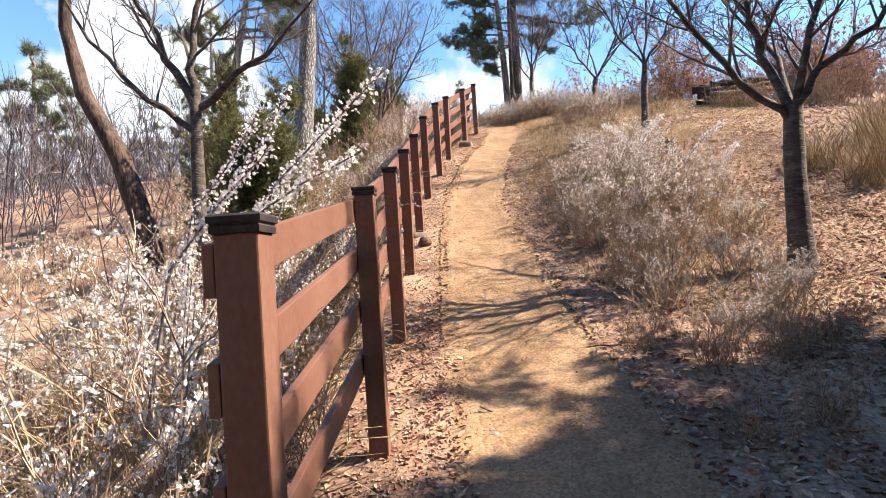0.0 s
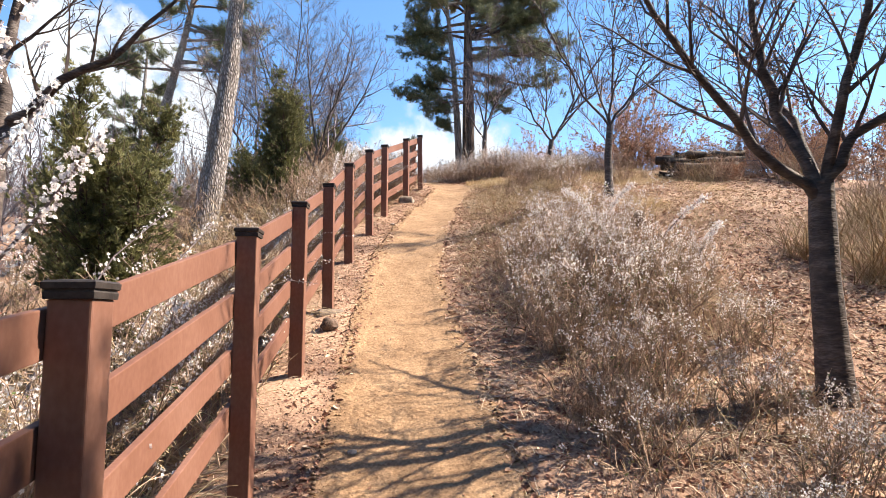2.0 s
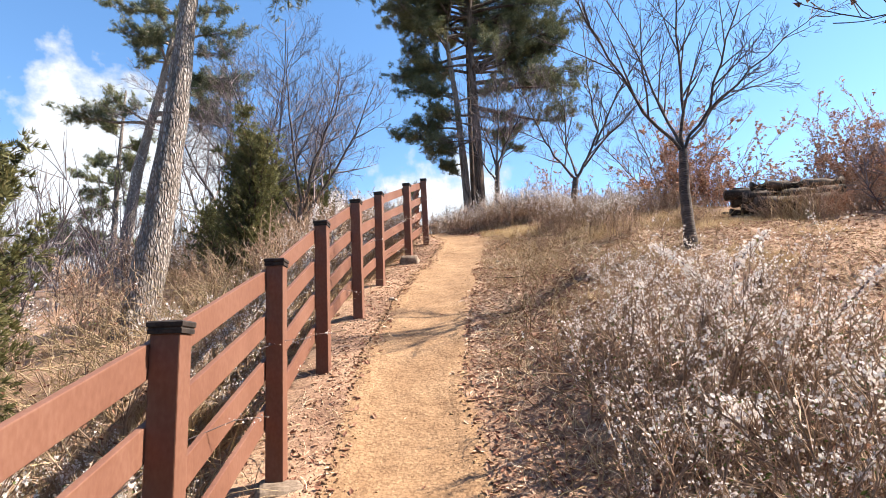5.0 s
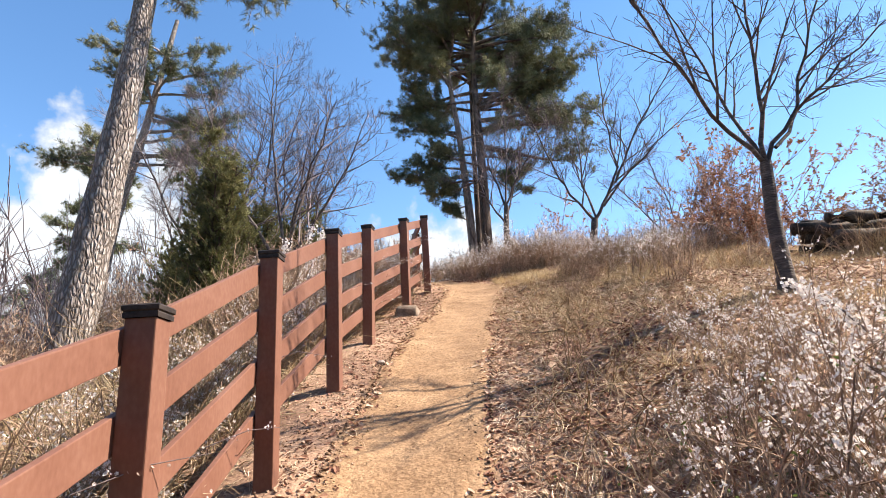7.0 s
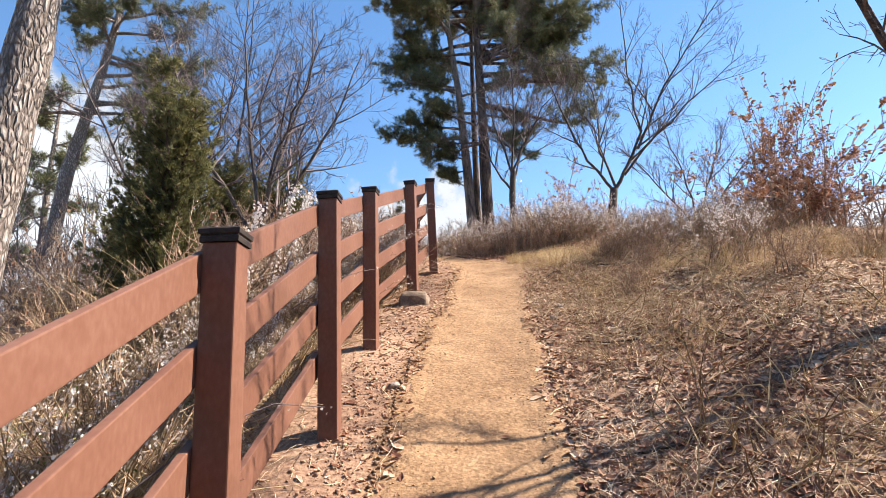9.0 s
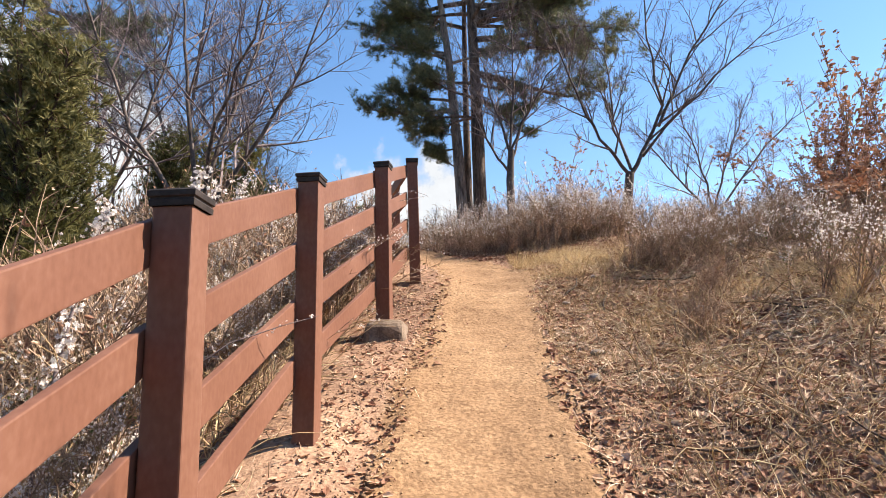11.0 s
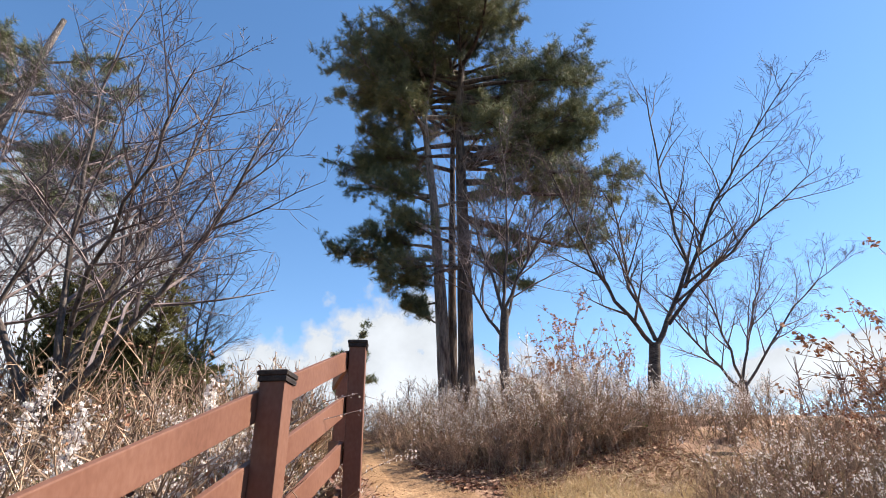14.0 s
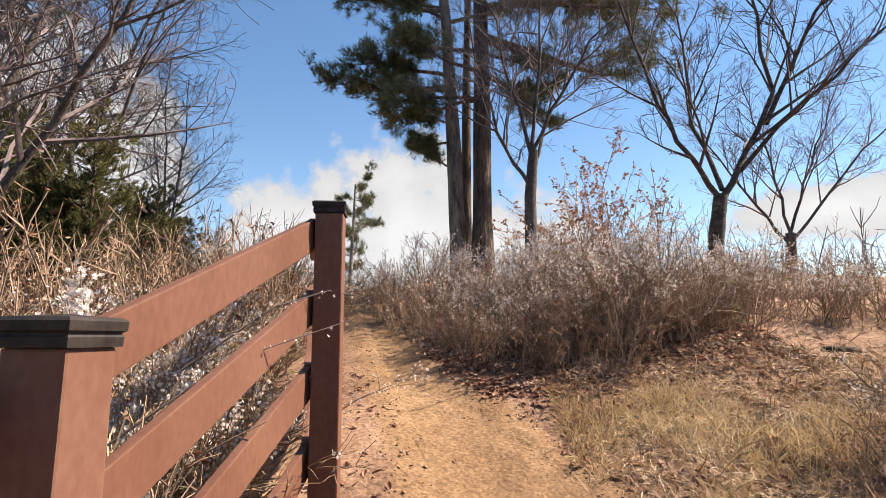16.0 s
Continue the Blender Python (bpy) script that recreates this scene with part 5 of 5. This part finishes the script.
# tufts of tall dry grass
def tuft_thing(x, y, n, h, seed):
    rng = np.random.default_rng(seed)
    g = Geo()
    a = rng.uniform(0, 2 * math.pi, n)
    for k in range(n):
        base = np.array((rng.normal(0, 0.14), rng.normal(0, 0.14), -0.03))
        g.tube(bend(rng, base, np.array((math.cos(a[k]) * 0.5, math.sin(a[k]) * 0.5, 1)), h * rng.uniform(0.5, 1.1), 5, 0.08, -0.1), np.linspace(0.004, 0.0012, 5), 3)
    ob = new("grass_tuft", g.mesh("grass_tuft", M_STRAW, False))
    ob.location = (x, y, float(ground_z(x, y)))
    tagged(ob, "clump of tall straw-coloured dry grass", "grass", "grass clumps")
for k, (x, y, h) in enumerate(((4.9, 1.3, 0.75), (5.4, 1.6, 0.8), (4.6, 1.8, 0.6), (5.9, 1.2, 0.8), (5.6, 2.4, 0.7), (6.6, 2.0, 0.9), (4.4, 8.0, 0.5), (5.0, 5.5, 0.5), (6.3, 5.0, 0.6), (-1.0, 3.2, 0.6), (-1.2, 6.0, 0.6), (-0.9, 1.6, 0.6))):
    tuft_thing(x, y, 260, h, 300 + k)

# tangle of dead stems on the far side of the fence and under the shrubs
g = Geo()
for k in range(14000):
    if k % 5:
        y = rng.uniform(-5, 12.5)
        x = np.interp(y, [p[1] for p in FENCE], [p[0] for p in FENCE]) - 0.25 - abs(rng.normal(0, 1.5))
        away = np.interp(y, [p[1] for p in FENCE], [p[0] for p in FENCE]) - x
        h = rng.uniform(0.25, 0.9) * min(1.0, 0.35 + away * 0.6)
    else:
        y = rng.uniform(-1, 11)
        x = np.interp(y, PY, PR) + 0.3 + abs(rng.normal(0, 1.3))
        h = rng.uniform(0.1, 0.35) * (0.5 if y > 7.2 else 1.0)
    z = float(ground_z(x, y))
    g.tube(bend(rng, np.array((x, y, z - 0.02)), np.array((rng.normal(0, 0.6), rng.normal(0, 0.6), 0.8)), h * 1.3, 6, 0.2, -0.16), np.linspace(0.0035, 0.0014, 6), 3)
tagged(new("dead_brush", g.mesh("dead_brush", M_STRAW, False)), "tangle of dead bramble stems and straw", "brush", kind="stuff")

# far scrub on the hillside
g = Geo()
for k in range(2600):
    if k % 5 < 4:
        x, y = rng.uniform(-32, -5.5), rng.uniform(2, 34)
    else:
        x, y = rng.uniform(6, 16), rng.uniform(4, 22)
    z = float(ground_z(x, y))
    h = rng.uniform(1.2, 3.2) if x < 0 else rng.uniform(0.5, 1.3)
    st = bend(rng, np.array((x, y, z - 0.1)), np.array((rng.normal(0, 0.25), rng.normal(0, 0.25), 1)), h, 5, 0.07, 0.02)
    g.tube(st, np.linspace(0.016, 0.005, 5), 3)
    for j in range(9):
        c = rng.integers(1, 4)
        g.tube(bend(rng, st[c], st[c + 1] - st[c] + rng.normal(0, 0.3, 3), h * rng.uniform(0.25, 0.5), 4, 0.12, 0.05), np.linspace(0.009, 0.004, 4), 3)
tagged(new("far_scrub", g.mesh("far_scrub", M_GREYTWIG, False)), "distant bare grey-brown scrub on the hillside", "scrub", kind="stuff")

# fallen sticks and a short dark log
rt = np.random.default_rng(91)
for k, (x, y, L) in enumerate(((1.9, 5.9, 0.5), (1.45, 6.4, 0.35), (2.3, 5.5, 0.6), (1.5, 4.6, 0.4), (1.9, 4.1, 0.45), (1.3, 3.4, 0.35), (1.3, 6.9, 0.3), (2.2, 6.6, 0.5), (1.7, -1.6, 0.4), (1.1, -2.4, 0.3), (2.6, 7.6, 0.5), (1.26, 5.38, 0.75), (1.95, 6.5, 0.4))):
    a = (0.0 if k > 10 else 1) * rt.uniform(0, math.pi)
    z = float(ground_z(x, y))
    pts = bend(rt, np.array((0, 0, 0.012)), np.array((math.cos(a), math.sin(a), 0.12)), L, 7, 0.16, -0.03)
    slope = [float(ground_z(x + p[0], y + p[1])) - z for p in pts]
    g = Geo()
    g.tube([p * (1, 1, 0.4) + (0, 0, h + 0.006) for p, h in zip(pts, slope)], np.linspace(0.009, 0.004, 7) * rt.uniform(0.7, 1.2), 6)
    ob = new("fallen_stick", g.mesh("fallen_stick", M_LOG))
    ob.location = (x, y, z)
    tagged(ob, "crooked dry stick lying on the ground", "stick", "fallen sticks")
g = Geo()
g.tube([(-0.19, 0, 0), (-0.188, 0, 0), (-0.06, 0.01, 0.004), (0.08, 0, 0), (0.186, 0.01, 0.003), (0.19, 0.01, 0.003)], [0.001, 0.055, 0.06, 0.057, 0.05, 0.001], 10)
ob = new("fallen_log", g.mesh("fallen_log", M_LOG))
ob.matrix_basis = pose(2.8, 8.8, float(ground_z(2.8, 8.8)) + 0.005, 0, 0, -15) @ Matrix.Diagonal((0.5, 0.5, 0.5, 1))
tagged(ob, "short dark log lying in the dry grass", "log")

# ---- stones and clods ----
stones = [lump("stone", 0.05, k, M_STONE) for k in range(4)]
for k, (x, y, s) in enumerate(((0.55, -0.9, 0.6), (1.85, -2.3, 0.7), (2.2, -2.5, 0.8), (1.95, 6.0, 0.9), (1.25, 6.7, 0.7), (1.6, 7.2, 0.6), (1.2, 5.69, 0.75), (1.1, 5.38, 0.75), (0.0, 4.2, 0.7), (0.9, -2.6, 0.6))):
    ob = new("stone", stones[k % 4])
    ob.matrix_basis = pose(x, y, float(ground_z(x, y)) + 0.012, 0, 0, 47 * k) @ Matrix.Diagonal((s, s, s, 1))
    tagged(ob, "small brown-grey stone beside the path", "stone", "stones")
g = Geo()
g.tube([(0, 0, -0.12), (0.005, 0, -0.02), (0.01, 0.005, 0.1), (0.02, 0.01, 0.17), (0.02, 0.01, 0.172)], [0.1, 0.085, 0.07, 0.06, 0.001], 11)
stump = new("tree_stump", g.mesh("tree_stump", M_DARKSTONE))
stump.location = (3.09, 2.57, gz(3.09, 2.57) + 0.05)
tagged(stump, "low dark rotten tree stump on the bank", "stump")
ob = new("stone", lump("stone", 0.075, 9, M_DARKSTONE, 0.85, 3, 0.35))
ob.matrix_basis = pose(-0.03, 0.8, float(ground_z(-0.03, 0.8)) + 0.035, 0, 0, 30)
tagged(ob, "dark brown rounded stone below the fence", "stone", "stones")
CLOD = (np.array([(1, 0, 0), (-0.9, 0.2, 0), (0.1, 0.8, 0.1), (-0.1, -0.8, 0), (0.1, 0, 0.7), (0, 0, -0.5)]), np.array([(0, 2, 4), (2, 1, 4), (1, 3, 4), (3, 0, 4), (2, 0, 5), (1, 2, 5), (3, 1, 5), (0, 3, 5)]))
n = 6000
yy = rng.uniform(-5, 9.5, n)
side = rng.random(n) < 0.5
off = rng.normal(0.03, 0.11, n)
xx = np.where(side, np.interp(yy, PY, PR) + off, np.interp(yy, PY, PL) - off)
size = rng.uniform(0.002, 0.008, n) * np.where(rng.random(n) < 0.12, 1.8, 1.0)
clod = Geo()
clod.scatter(CLOD, np.column_stack([xx, yy, surface_z(xx, yy) + size * 0.15]), rots(rng, n, 0.8), size)
tagged(new("clods", clod.mesh("clods", M_CLOD, True)), "crumbled clods of tan earth along the path edges", "soil", kind="stuff")

n = 5000
yy = rng.uniform(-3.5, 7.4, n)
fx = np.interp(yy, [p[1] for p in FENCE], [p[0] for p in FENCE])
xx = fx - 0.1 + rng.uniform(0, 1, n) * (np.interp(yy, PY, PL) - fx + 0.1)
size = rng.uniform(0.003, 0.01, n) * np.where(rng.random(n) < 0.1, 2.0, 1.0)
crumb = Geo()
crumb.scatter(CLOD, np.column_stack([xx, yy, surface_z(xx, yy) + size * 0.2]), rots(rng, n, 0.8), size)
tagged(new("crumbs", crumb.mesh("crumbs", M_CRUMB, True)), "crumbled reddish soil between the fence and the path", "soil", kind="stuff")

rim = Geo()
for edge, sgn in ((PL, -1), (PR, 1)):
    yy = np.arange(-1.5, 7.4, 0.034)
    yy = yy[fbm(yy * 0.9, yy * 0 + 5 * sgn, 52) + rng.uniform(-0.35, 0.35, len(yy)) > -0.12]
    xx = np.interp(yy, PY, edge) + sgn * 0.025 + 0.04 * fbm(yy * 2.1, yy * 0 + sgn, 51) + rng.normal(0, 0.006, len(yy))
    k = len(yy)
    rim.scatter(CLOD, np.column_stack([xx, yy, surface_z(xx, yy) + 0.006]), rots(rng, k, 0.4), rng.uniform(0.009, 0.021, k))
tagged(new("path_rim", rim.mesh("path_rim", M_RIM, True)), "row of dark earth crumbs along the worn path rim", "soil", kind="stuff")

# ---- clouds ----
def cloud_material():
    m = bpy.data.materials.new("cumulus")
    m.use_nodes = True
    nt = m.node_tree
    n, link = nt.nodes, nt.links.new
    n.remove(n["Principled BSDF"])
    tc = n.new("ShaderNodeTexCoord")
    nz = n.new("ShaderNodeTexNoise")
    nz.inputs["Scale"].default_value, nz.inputs["Detail"].default_value, nz.inputs["Roughness"].default_value = 0.011, 8, 0.56
    link(tc.outputs["Object"], nz.inputs["Vector"])
    total = None
    for cx, cy, cz, rx, rz in CLOUDS:
        sub, div, ln = n.new("ShaderNodeVectorMath"), n.new("ShaderNodeVectorMath"), n.new("ShaderNodeVectorMath")
        sub.operation, div.operation, ln.operation = "SUBTRACT", "DIVIDE", "LENGTH"
        sub.inputs[1].default_value, div.inputs[1].default_value = (cx, cy, cz), (rx, rx, rz)
        link(tc.outputs["Object"], sub.inputs[0]); link(sub.outputs[0], div.inputs[0]); link(div.outputs[0], ln.inputs[0])
        inv = n.new("ShaderNodeMath"); inv.operation = "SUBTRACT"; inv.inputs[0].default_value = 1.0
        link(ln.outputs["Value"], inv.inputs[1])
        if total is None:
            total = inv.outputs[0]
        else:
            mx = n.new("ShaderNodeMath"); mx.operation = "SMOOTH_MAX"; mx.inputs[2].default_value = 0.15
            link(total, mx.inputs[0]); link(inv.outputs[0], mx.inputs[1])
            total = mx.outputs[0]
    mad = n.new("ShaderNodeMath"); mad.operation = "MULTIPLY_ADD"; mad.inputs[1].default_value = 1.7
    link(nz.outputs["Fac"], mad.inputs[0]); link(total, mad.inputs[2])
    mr = n.new("ShaderNodeMapRange")
    mr.inputs["From Min"].default_value, mr.inputs["From Max"].default_value = 0.88, 1.12
    link(mad.outputs[0], mr.inputs["Value"])
    shade = n.new("ShaderNodeMapRange")
    shade.inputs["From Min"].default_value, shade.inputs["From Max"].default_value = 1.0, 1.7
    shade.inputs["To Min"].default_value, shade.inputs["To Max"].default_value = 0.37, 0.475
    link(mad.outputs[0], shade.inputs["Value"])
    em, tr, mix = n.new("ShaderNodeEmission"), n.new("ShaderNodeBsdfTransparent"), n.new("ShaderNodeMixShader")
    em.inputs["Color"].default_value = (0.79, 0.89, 1.0, 1)
    link(shade.outputs[0], em.inputs["Strength"])
    link(mr.outputs[0], mix.inputs[0]); link(tr.outputs[0], mix.inputs[1]); link(em.outputs[0], mix.inputs[2])
    link(mix.outputs[0], n["Material Output"].inputs["Surface"])
    return m

# each cloud: centre and half sizes on a sheet 900 m away, by bearing (degrees from straight ahead) and height
CLOUDS = []
for bearing, elevation, half, tall in ((-3, 9, 10, 13), (-14, 8, 9, 10.5), (5, 7, 8, 10), (-30, 12, 7, 11), (13, 6, 6, 7), (-36, 15, 9, 14), (-43, 9, 9, 10), (-52, 9, 12, 9), (35, 11, 8, 3), (-65, 10, 14, 9), (27, 3, 10, 4)):
    a = radians(bearing)
    CLOUDS.append((900 * math.sin(a), 900 * math.cos(a), 900 * math.tan(radians(elevation)), 900 * math.tan(radians(half)), 900 * math.tan(radians(tall))))
aa, zz = np.meshgrid(np.radians(np.arange(-80, 61, 2.0)), np.linspace(-60, 580, 14))
cloud = new("cloud_backdrop", grid_mesh("cloud_backdrop", 900 * np.sin(aa), 900 * np.cos(aa), zz, cloud_material()))
tagged(cloud, "white cumulus clouds low in a blue sky", "clouds", kind="structure")
